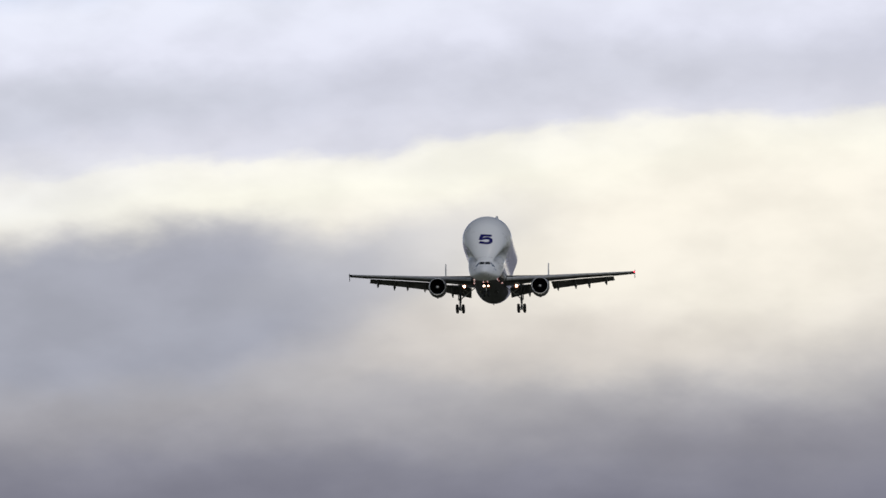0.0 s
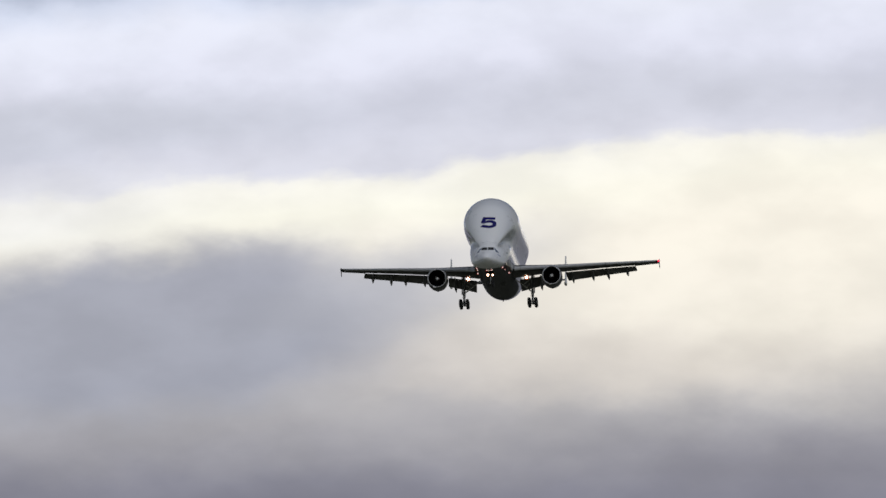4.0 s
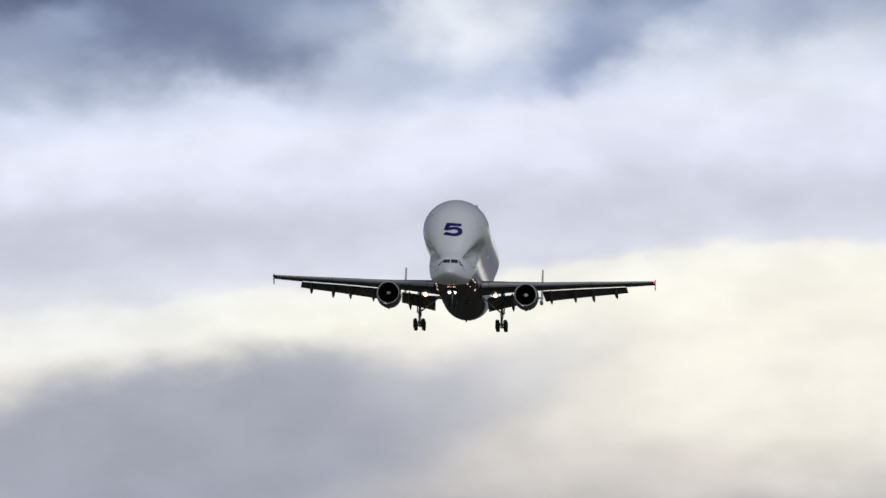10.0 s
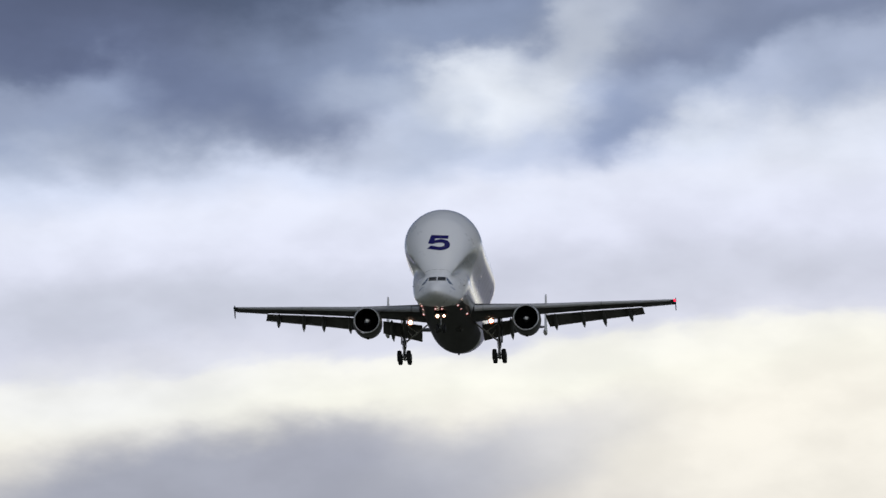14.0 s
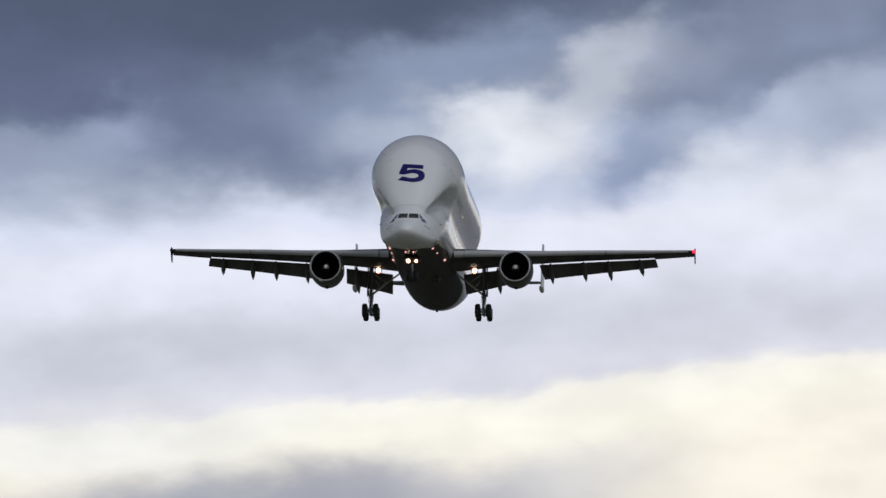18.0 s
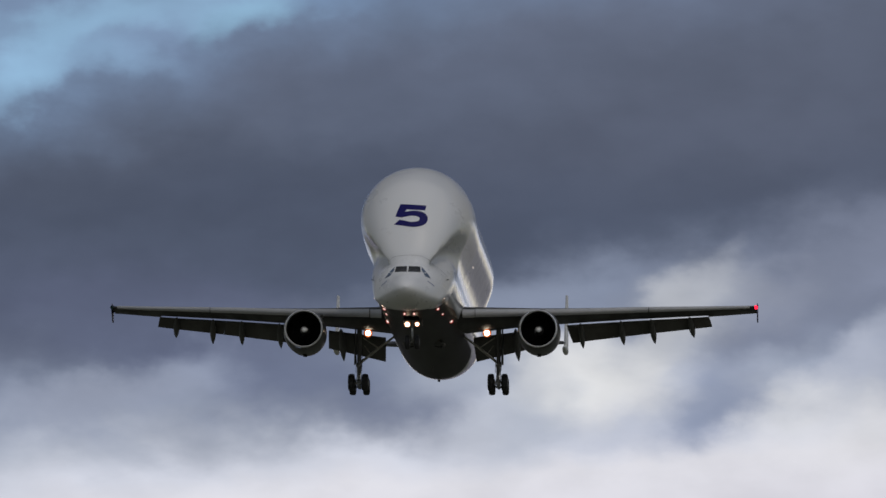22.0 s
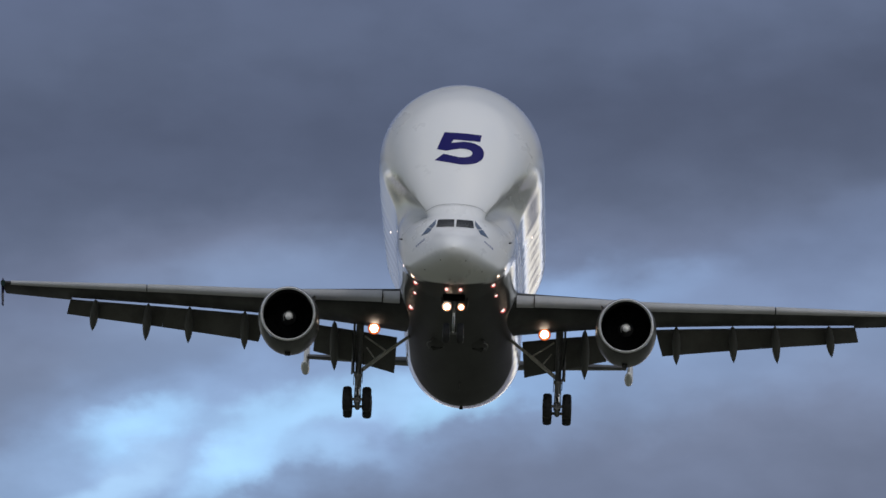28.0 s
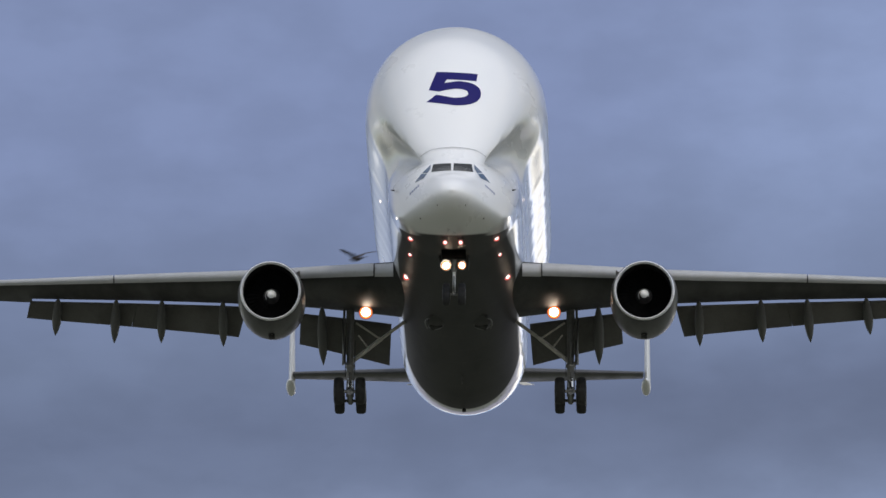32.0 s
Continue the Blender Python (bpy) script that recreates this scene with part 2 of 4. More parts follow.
    bank(-3.4, 10.2, 2.6, 0.7, 10, (118, 138, 170), 0.7, 0.8)
    bank(8.0, 2.8, 1.2, 0.4, 45, (205, 210, 219), 0.6, 0.8)
    bank(8.6, 3.0, 1.6, 0.5, 15, (186, 193, 206), 0.4, 0.85)
    bank(6.0, 10.2, 2.4, 0.8, 10, (104, 117, 145), 0.6, 0.8)
    # smoother blue-grey above
    bank(9.0, 11.6, 2.8, 0.6, 10, (98, 113, 142), 0.6, 0.9)
    bank(6.5, 18.5, 3.5, 2.5, 30, (100, 113, 142), 0.6, 0.9)
    bank(0.0, 15.5, 5.5, 1.2, 6, (80, 90, 113), 0.5, 0.9)


build_sky()
sun = new("sun", bpy.data.lights.new("sun", "SUN"))
sun.data.energy, sun.data.angle, sun.data.color = 0.38, radians(3), (1.0, 0.97, 0.92)
sun.matrix_world = look((0, 0, 300), Vector((0, 0, 300)) - SUN_TO)

# ---------------------------------------------------------------- materials
def paint(name, rgb, rough=0.35, metal=0.0, coat=0.0, grime=0.12, scale=1.2, bump=0.0, gloss=0.5):
    """Painted or bare metal with stains along it and fine grain. rgb: linear base colour."""
    m = bpy.data.materials.new(name)
    m.use_nodes = True
    T = Tree(m.node_tree)
    co = T.node("ShaderNodeTexCoord").outputs["Object"]
    streaky = T.vmath("MULTIPLY", co, (1.0, 0.22, 1.0)).outputs[0]
    a = T.noise(streaky, scale, 5.0, 0.6).outputs["Fac"]
    b = T.noise(co, scale * 14, 2.0, 0.5).outputs["Fac"]
    dirt = T.math("ADD", T.remap(a, 0.35, 0.75, 0.0, grime), T.remap(b, 0.4, 0.7, 0.0, grime * 0.35))
    col = T.mix(dirt, (*rgb, 1), (rgb[0] * 0.35, rgb[1] * 0.33, rgb[2] * 0.3, 1))
    p = T.node("ShaderNodeBsdfPrincipled", col)
    p.inputs["Metallic"].default_value = metal
    p.inputs["Specular IOR Level"].default_value = gloss
    T.put(T.remap(a, 0.3, 0.8, rough * 0.85, min(1, rough * 1.3)), p.inputs["Roughness"])
    p.inputs["Coat Weight"].default_value, p.inputs["Coat Roughness"].default_value = coat, 0.12
    if bump:
        n = T.node("ShaderNodeBump")
        n.inputs["Strength"].default_value, n.inputs["Distance"].default_value = bump, 0.02
        T.put(a, n.inputs["Height"])
        T.put(n.outputs[0], p.inputs["Normal"])
    T.node("ShaderNodeOutputMaterial", p.outputs[0])
    return m


def lamp_glass(name, rgb, power):
    m = bpy.data.materials.new(name)
    m.use_nodes = True
    T = Tree(m.node_tree)
    e = T.node("ShaderNodeEmission", (*rgb, 1), power)
    T.node("ShaderNodeOutputMaterial", e.outputs[0])
    return m


def hull_paint():
    """White gloss paint above, grey darkened with underside shade below a curved edge that starts behind the nose and
    ends before the tail.
    """
    m = bpy.data.materials.new("hull_paint")
    m.use_nodes = True
    T = Tree(m.node_tree)
    co = T.node("ShaderNodeTexCoord").outputs["Object"]
    x, y, z = T.node("ShaderNodeSeparateXYZ", co).outputs
    streaky = T.vmath("MULTIPLY", co, (1.0, 0.2, 1.0)).outputs[0]
    a = T.noise(streaky, 0.5, 5.0, 0.6).outputs["Fac"]
    b = T.noise(co, 6.0, 3.0, 0.5).outputs["Fac"]
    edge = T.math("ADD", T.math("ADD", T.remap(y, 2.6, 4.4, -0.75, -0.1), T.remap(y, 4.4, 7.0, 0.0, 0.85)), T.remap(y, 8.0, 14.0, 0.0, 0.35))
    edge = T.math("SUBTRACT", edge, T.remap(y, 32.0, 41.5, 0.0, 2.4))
    # soft edge: the shading under the chin is blended into the paint
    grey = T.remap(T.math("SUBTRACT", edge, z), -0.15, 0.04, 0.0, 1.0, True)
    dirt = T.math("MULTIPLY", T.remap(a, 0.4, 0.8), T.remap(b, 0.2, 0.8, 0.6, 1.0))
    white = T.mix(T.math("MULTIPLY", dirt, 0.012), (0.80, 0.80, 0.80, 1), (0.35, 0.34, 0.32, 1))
    # belly paint plus the underside's shade, both in this colour
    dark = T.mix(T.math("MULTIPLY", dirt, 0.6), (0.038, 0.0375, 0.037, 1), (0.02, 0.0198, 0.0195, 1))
    frames = T.math("FRACT", T.math("MULTIPLY", y, 0.42))
    joint = T.math("MULTIPLY", T.remap(T.math("ABSOLUTE", T.math("SUBTRACT", frames, 0.5)), 0.012, 0.004, 0, 0.25, False), T.remap(y, 13.5, 15.0))
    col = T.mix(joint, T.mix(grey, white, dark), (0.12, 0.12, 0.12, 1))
    p = T.node("ShaderNodeBsdfPrincipled", col)
    T.put(T.math("ADD", T.remap(a, 0.3, 0.8, 0.27, 0.32), T.math("MULTIPLY", grey, 0.12)), p.inputs["Roughness"])
    T.put(T.math("MULTIPLY_ADD", grey, -0.46, 0.5), p.inputs["Specular IOR Level"])
    T.put(T.math("MULTIPLY_ADD", grey, -0.9, 0.9), p.inputs["Coat Weight"])
    p.inputs["Coat Roughness"].default_value = 0.05
    # thin skin between the frames: slight dents that ripple the reflections
    dents = T.noise(T.vmath("MULTIPLY", co, (0.6, 0.7, 0.35)).outputs[0], 1.1, 2.0, 0.5).outputs["Fac"]
    ribs = T.math("SINE", T.math("ADD", T.math("MULTIPLY", y, 2.5), T.math("MULTIPLY", dents, 5.0)))
    dents = T.math("ADD", T.math("MULTIPLY", dents, 0.34), T.math("MULTIPLY", ribs, 0.07))
    n = T.node("ShaderNodeBump")
    n.inputs["Strength"].default_value, n.inputs["Distance"].default_value = 0.9, 0.06
    T.put(T.math("MULTIPLY", dents, T.math("MULTIPLY", T.remap(y, 13.0, 18.0), T.math("SUBTRACT", 1.0, grey))), n.inputs["Height"])
    T.put(n.outputs[0], p.inputs["Normal"]), T.put(n.outputs[0], p.inputs["Coat Normal"])
    T.node("ShaderNodeOutputMaterial", p.outputs[0])
    return m


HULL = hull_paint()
WHITE = paint("white_paint", (0.80, 0.80, 0.79), 0.3, coat=0.5, grime=0.10, scale=0.35)
# same belly grey, deepened with underside shade
BELLY = paint("shaded_belly_grey", (0.038, 0.0375, 0.037), 0.45, coat=0.0, grime=0.45, scale=0.5, gloss=0.12)
# far darker than the wing's own grey: underside shade put into the colour
WING_SHADE_GREY = paint("wing_grey_shaded", (0.05, 0.05, 0.05), 0.5, grime=0.35, scale=0.6, gloss=0.12)
SLATGREY = paint("leading_edge_grey", (0.44, 0.44, 0.445), 0.38, metal=0.1, grime=0.2, scale=0.8)
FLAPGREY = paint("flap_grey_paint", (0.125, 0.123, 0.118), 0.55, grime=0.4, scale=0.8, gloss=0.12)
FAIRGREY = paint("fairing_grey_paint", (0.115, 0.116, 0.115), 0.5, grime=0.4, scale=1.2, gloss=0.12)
TAILGREY = paint("tail_grey_paint", (0.07, 0.07, 0.072), 0.4, grime=0.3, scale=0.8, gloss=0.3)
COWL = paint("cowl_grey_paint", (0.055, 0.055, 0.058), 0.4, coat=0.2, grime=0.35, scale=1.0)
LIPMETAL = paint("polished_lip", (0.82, 0.82, 0.83), 0.3, metal=0.25, grime=0.08, scale=3)
DUCT = paint("inlet_duct", (0.014, 0.014, 0.015), 0.6, grime=0.3, scale=3, gloss=0.1)
BLADE = paint("titanium_blade", (0.008, 0.008, 0.009), 0.7, metal=0.0, grime=0.3, scale=5, gloss=0.08)
SPIN = paint("spinner_grey", (0.04, 0.04, 0.042), 0.5, grime=0.2, scale=6)
SWIRL = paint("spinner_white", (0.88, 0.88, 0.86), 0.45, grime=0.15, scale=6)
NOZZLE = paint("burnt_nozzle", (0.16, 0.13, 0.11), 0.4, metal=0.8, grime=0.4, scale=4)
# paler than the gear steel: light on the braces put into the colour
BRACE = paint("lit_brace_grey", (0.52, 0.50, 0.45), 0.45, metal=0.0, grime=0.35, scale=5)
LETTER = paint("faded_lettering", (0.16, 0.19, 0.32), 0.5, grime=0.15, scale=3, gloss=0.3)
INLETLIP = paint("inlet_lip_grey", (0.16, 0.16, 0.155), 0.45, grime=0.3, scale=4, gloss=0.3)
STEEL = paint("gear_steel", (0.22, 0.22, 0.215), 0.4, metal=0.3, grime=0.35, scale=5)
CHROME = paint("oleo_chrome", (0.75, 0.75, 0.76), 0.15, metal=1.0, grime=0.1, scale=5)
RUBBER = paint("tyre_rubber", (0.018, 0.018, 0.019), 0.75, grime=0.3, scale=8)
HUB = paint("wheel_hub_grey", (0.20, 0.20, 0.21), 0.5, metal=0.4, grime=0.4, scale=8)
GLASS = paint("dark_cockpit_glass", (0.008, 0.009, 0.011), 0.22, coat=0.0, grime=0.05, scale=3)
# reflected blue sky put into the glass colour
SIDEGLASS = paint("side_glass_sky_blue", (0.075, 0.115, 0.19), 0.06, coat=1.0, grime=0.05, scale=3)
BLUE = paint("dark_blue_lettering", (0.012, 0.010, 0.12), 0.4, coat=0.0, grime=0.08, scale=1, gloss=0.15)
SEAM = paint("panel_seam", (0.26, 0.26, 0.265), 0.6, grime=0.2, scale=4)
DARK = paint("dark_recess", (0.02, 0.02, 0.02), 0.8, grime=0.2, scale=4)
# black that stands for the shade inside the nose gear bay
BAY_SHADE = paint("bay_shade_black", (0.004, 0.004, 0.004), 0.9, grime=0.2, scale=4, gloss=0.0)
LANDING = lamp_glass("landing_lamp", (1.0, 0.84, 0.66), 9.0)
# two emitting colours for the amber glare round the big lamps
LAMPGLOW = lamp_glass("halo_inner", (1.0, 0.30, 0.09), 1.5)
LAMP_HALO = lamp_glass("halo_outer", (1.0, 0.16, 0.05), 0.45)
SMALLLAMP = lamp_glass("small_lamp", (1.0, 0.84, 0.78), 1.1)
# emitting red for the glow round the small lamps
RIM_GLOW = lamp_glass("glow_ring", (1.0, 0.12, 0.10), 0.4)
REDLAMP = lamp_glass("red_lamp", (1.0, 0.02, 0.06), 2.2)
GREENLAMP = lamp_glass("green_lamp", (0.25, 0.5, 0.5), 0.02)


def ground_material():
    m = bpy.data.materials.new("field_grass")
    m.use_nodes = True
    T = Tree(m.node_tree)
    co = T.node("ShaderNodeTexCoord").outputs["Object"]
    a = T.noise(co, 0.012, 4.0, 0.6).outputs["Fac"]
    b = T.noise(co, 1.7, 5.0, 0.65).outputs["Fac"]
    col = T.mix(T.remap(a, 0.35, 0.65), (0.125, 0.13, 0.088, 1), (0.19, 0.185, 0.14, 1))
    col = T.mix(T.remap(b, 0.35, 0.7, 0, 0.6), col, (0.09, 0.095, 0.06, 1))
    p = T.node("ShaderNodeBsdfPrincipled", col)
    p.inputs["Roughness"].default_value = 0.9
    T.node("ShaderNodeOutputMaterial", p.outputs[0])
    return m


# ---------------------------------------------------------------- building helpers
def part(name, bm, material, parent=None, label="", smooth=True, m=None):
    """Links a bmesh as one mesh object under parent. material: one, or a list for the faces' slots."""
    me = bpy.data.meshes.new(name)
    bmesh.ops.recalc_face_normals(bm, faces=bm.faces)
    bm.to_mesh(me)
    bm.free()
    for mat in (material if isinstance(material, (list, tuple)) else [material]):
        me.materials.append(mat)
    if smooth:
        me.shade_smooth()
        me.set_sharp_from_angle(angle=radians(38))
    ob = new(name, me)
    if parent is not None:
        ob.parent = parent
    if m is not None:
        ob.matrix_basis = m
    return tagged(ob, label)


def loft(rings, cap=True, closed=True):
    """A skin over rings of points, each ring with the same count."""
    bm = bmesh.new()
    rows = [[bm.verts.new(p) for p in r] for r in rings]
    n = len(rows[0])
    for a, b in zip(rows, rows[1:]):
        for i in range(n if closed else n - 1):
            j = (i + 1) % n
            bm.faces.new((a[i], a[j], b[j], b[i]))
    if cap:
        bm.faces.new(rows[0][::-1]), bm.faces.new(rows[-1])
    return bm


def ring(c, r, axis="y", n=24, rz=None):
    """A circle of n points about c, across an axis."""
    out = []
    for i in range(n):
        a = 2 * math.pi * i / n
        p, q = r * math.cos(a), (rz if rz else r) * math.sin(a)
        out.append({"y": (c[0] + p, c[1], c[2] + q), "x": (c[0], c[1] + p, c[2] + q), "z": (c[0] + p, c[1] + q, c[2])}[axis])
    return out


def turned(profile, axis="y", c=(0, 0, 0), n=32, cap=True):
    """A body of revolution: profile of (along, radius)."""
    rings = []
    for s, r in profile:
        o = {"y": (c[0], c[1] + s, c[2]), "x": (c[0] + s, c[1], c[2]), "z": (c[0], c[1], c[2] + s)}[axis]
        rings.append(ring(o, max(r, 0.001), axis, n))
    return loft(rings, cap)


def rod(a, b, r, r2=None, n=12):
    a, b = Vector(a), Vector(b)
    q = (b - a).to_track_quat("Z", "Y")
    rings = []
    for p, rad in ((a, r), (b, r if r2 is None else r2)):
        rings.append([p + q @ Vector((rad * math.cos(2 * math.pi * i / n), rad * math.sin(2 * math.pi * i / n), 0)) for i in range(n)])
    return loft(rings)


def merge(*bms):
    """Several bmeshes as one."""
    out = bmesh.new()
    for b in bms:
        me = bpy.data.meshes.new("tmp")
        b.to_mesh(me)
        b.free()
        out.from_mesh(me)
        bpy.data.meshes.remove(me)
    return out


def box(c, s, bevel=0.0, m=None):
    bm = bmesh.new()
    bmesh.ops.create_cube(bm, size=1, matrix=Matrix.Translation(c) @ (m or Matrix()) @ Matrix.Diagonal((*s, 1)))
    if bevel:
        bmesh.ops.bevel(bm, geom=bm.edges[:], offset=bevel, segments=2, affect="EDGES", profile=0.5)
    return bm


def steps(x, pairs):
    """A smooth curve (monotone cubic) through (x, value) pairs."""
    xs, ys = [p[0] for p in pairs], [p[1] for p in pairs]
    if x <= xs[0]:
        return ys[0]
    if x >= xs[-1]:
        return ys[-1]
    d = [(ys[i + 1] - ys[i]) / (xs[i + 1] - xs[i]) for i in range(len(xs) - 1)]
    g = [d[0]] + [0 if d[i - 1] * d[i] <= 0 else 2 * d[i - 1] * d[i] / (d[i - 1] + d[i]) for i in range(1, len(d))] + [d[-1]]
    i = max(k for k in range(len(xs) - 1) if xs[k] <= x)
    h = xs[i + 1] - xs[i]
    t = (x - xs[i]) / h
    return (ys[i] * (1 + 2 * t) * (1 - t) ** 2 + h * g[i] * t * (1 - t) ** 2 + ys[i + 1] * t * t * (3 - 2 * t) + h * g[i + 1] * t * t * (t - 1))


# ---------------------------------------------------------------- the aircraft
# x to its port side, y aft from the nose, z up from the level of the engine inlets
NOSE_TOP = [(0, 0.75), (0.12, 1.0), (0.4, 1.27), (1, 1.6), (1.9, 1.95), (2.5, 2.3), (3.2, 2.80), (4, 3.0), (5, 3.16), (6, 3.45), (8, 4.1), (10, 4.45), (14, 5.1), (18, 5.32), (44, 5.32), (56.0, 5.75)]
NOSE_BOT = [(0, 0.75), (0.12, 0.5), (0.4, 0.27), (1, 0.02), (2, -0.18), (4, -0.31), (7, -0.34), (35, -0.34), (38, -0.18), (41, 0.3), (44, 1.15), (48, 2.55), (52, 4.1), (56.0, 5.35)]
NOSE_HALF = [(0, 0.02), (0.12, 0.36), (0.4, 0.66), (1, 1.08), (2, 1.62), (3, 2.02), (4, 2.3), (6, 2.58), (8, 2.74), (11, 2.82), (37, 2.82), (42, 2.6), (46, 2.1), (50, 1.45), (54, 0.75), (56.0, 0.25)]
NOSE_WIDEST = [(0, 0.75), (0.4, 0.72), (1, 0.64), (2, 0.50), (3, 0.42), (4, 0.45), (8, 0.9)]
DOME_TOP = [(3.0, 2.72), (3.4, 3.35), (3.78, 4.02), (4.24, 5.02), (4.76, 6.05), (5.48, 7.22), (6.45, 8.34), (7.5, 9.12), (9.6, 10.1), (11.8, 10.58), (14, 10.74), (16, 10.78), (31, 10.76), (36, 10.6), (40, 10.1), (44, 9.3), (48, 8.2), (52, 7.0), (56.0, 6.0)]
DOME_BOT = [(3.0, 1.9), (4, 2.1), (5.5, 2.6), (8, 3.0), (10, 3.25), (14, 3.4), (35, 3.4), (42, 4.1), (50, 4.8), (56.0, 5.4)]
DOME_HALF = [(3.0, 0.3), (3.4, 0.8), (3.78, 1.22), (4.24, 1.68), (4.76, 2.08), (5.48, 2.52), (6.45, 2.96), (7.5, 3.26), (9.6, 3.6), (11.8, 3.8), (14, 3.88), (33, 3.9), (38, 3.62), (42, 3.1), (46, 2.4), (50, 1.6), (56.0, 0.3)]


def hull_depth(y, x, z):
    """Below zero inside the hull's section at y: a lower lobe and the bulging cargo lobe, blended."""
    lt, lb, lw = steps(y, NOSE_TOP), steps(y, NOSE_BOT), steps(y, NOSE_HALF)
    # from a plain oval at the tip to a round belly under a flat-topped shoulder
    w = min(1.0, max(0.0, (y - 3.2) / 4.8))
    mid = (1 - w) * steps(y, NOSE_WIDEST) + w * min(lb + lw, lt - 0.6)
    b = max((lt - mid) if z > mid else (mid - lb), 0.02)
    e = 2.0 + (1.1 * min(1.0, max(0.0, (y - 1.5) / 5.5)) if z > mid else 0.0)
    a = max(lw, 0.02)
    d1 = ((abs(x / a) ** e + abs((z - mid) / b) ** e) ** (1 / e) - 1) * min(a, b)
    if y < 3.0:
        return d1
    ut, ub, uw = steps(y, DOME_TOP), steps(y, DOME_BOT), steps(y, DOME_HALF)
    # aft of the forehead the lobe is widest lower down, with sloping shoulders
    aft = min(1.0, max(0.0, (y - 12.0) / 5.0))
    mid = (ut + ub) / 2 - 0.45 * aft
    a, b = uw, max((ut - mid) if z > mid else (mid - ub), 0.05)
    e = 2.0 - 0.28 * aft if z > mid else 2.0
    d2 = ((abs(x / a) ** e + abs((z - mid) / b) ** e) ** (1 / e) - 1) * min(a, b)
    # over the cockpit the lobe draws in below to a smooth neck
    neck = min(1.0, max(0.0, (10.5 - y) / 4.5))
    if z < mid and neck > 0:
        s = (mid - z) / b
        d3 = (abs(x) - a * (1 - s * s) ** 1.5) * min(a, b) / a if s < 1 else math.hypot(x, z - ub)
        d2 = (1 - neck) * d2 + neck * d3
    k = 1.25 * min(1.0, (y - 3.0) / 4.0) + 0.05
    h = max(k - abs(d1 - d2), 0) / k
    return min(d1, d2) - h * h * k / 4


def hull_centre(y):
    lt, lb = steps(y, NOSE_TOP), steps(y, NOSE_BOT)
    if y <= 3.0:
        return (lt + lb) / 2
    w = min(1, (y - 3.0) / 5)
    return (1 - w) * (lt + lb) / 2 + w * (lt + max(lb, steps(y, DOME_BOT))) / 2


def hull_point(y, angle):
    """The point of the skin at station y, at an angle from straight down, counted towards +x."""
    c, dx, dz = hull_centre(y), math.sin(angle), -math.cos(angle)
    lo, hi = 0.0, 9.0
    for _ in range(22):
        mid = (lo + hi) / 2
        if hull_depth(y, dx * mid, c + dz * mid) < 0:
            lo = mid
        else:
            hi = mid
    return Vector((dx * lo, y, c + dz * lo))


def hull_front(x, z, y0=0.0, y1=16.0):
    """The foremost point of the skin at (x, z), met from ahead."""
    y = y0
    while y < y1 and hull_depth(y, x, z) > 0:
        y += 0.1
    lo, hi = y - 0.1, y
    for _ in range(14):
        mid = (lo + hi) / 2
        if hull_depth(mid, x, z) > 0:
            lo = mid
        else:
            hi = mid
    return Vector((x, hi, z))


def decal(outline, lift=0.012, thick=0.02, cell=0.22):
    """A thin plate of the outline (x, z) laid on the skin as met from ahead."""
    bm = bmesh.new()
    f = bm.faces.new([bm.verts.new((x, 0, z)) for x, z in outline])
    f.normal_update()
    bmesh.ops.triangulate(bm, faces=[f], ngon_method="EAR_CLIP")
    xs, zs = [p[0] for p in outline], [p[1] for p in outline]
    for axis, lo, hi in ((0, min(xs), max(xs)), (2, min(zs), max(zs))):
        v = lo + cell
        while v < hi - 0.03:
            co, no = [0, 0, 0], [0, 0, 0]
            co[axis], no[axis] = v, 1
            bmesh.ops.bisect_plane(bm, geom=bm.verts[:] + bm.edges[:] + bm.faces[:], plane_co=co, plane_no=no)
            v += cell
    for v in bm.verts:
        p = hull_front(v.co.x, v.co.z)
        v.co = (p.x, p.y - lift, p.z)
    ext = bmesh.ops.extrude_face_region(bm, geom=bm.faces[:])
    for e in ext["geom"]:
        if isinstance(e, bmesh.types.BMVert):
            e.co.y += thick + lift
    return bm


def build_fuselage(parent):
    ys = [0.004, 0.03, 0.08, 0.15, 0.25, 0.4, 0.6, 0.85, 1.15, 1.5, 1.9, 2.3, 2.7, 3.0] + [3.0 + 0.2 * i for i in range(1, 26)] + [8.4 + 0.5 * i for i in range(20)] + [19 + 1.5 * i for i in range(11)] + [35.5 + 0.8 * i for i in range(26)]
    ys = sorted(set(round(y, 3) for y in ys if y <= 55.9))
    n = 128
    rings = [[hull_point(y, 2 * math.pi * i / n) for i in range(n)] for y in ys]
    bm = loft(rings)
    return part("fuselage", bm, HULL, parent, "bulging white cargo fuselage, its grey belly darkened with shade")


def airfoil(n=14, thick=0.12, end=1.0):
    """Points (along, up) of a wing section from the trailing edge over the top to the nose and back below, cut at end."""
    def t(s):
        return 5 * thick * (0.2969 * math.sqrt(s) - 0.126 * s - 0.3516 * s * s + 0.2843 * s ** 3 - 0.1015 * s ** 4) + 0.002
    def camber(s):
        return 0.02 * (1 - (2 * s - 0.8) ** 2 / 1.44)
    ss = [end * (1 - math.cos(math.pi * i / n)) / 2 for i in range(n + 1)]
    up = [(s, camber(s) + t(s)) for s in reversed(ss)]
    down = [(s, camber(s) - t(s)) for s in ss[1:]]
    return up + down


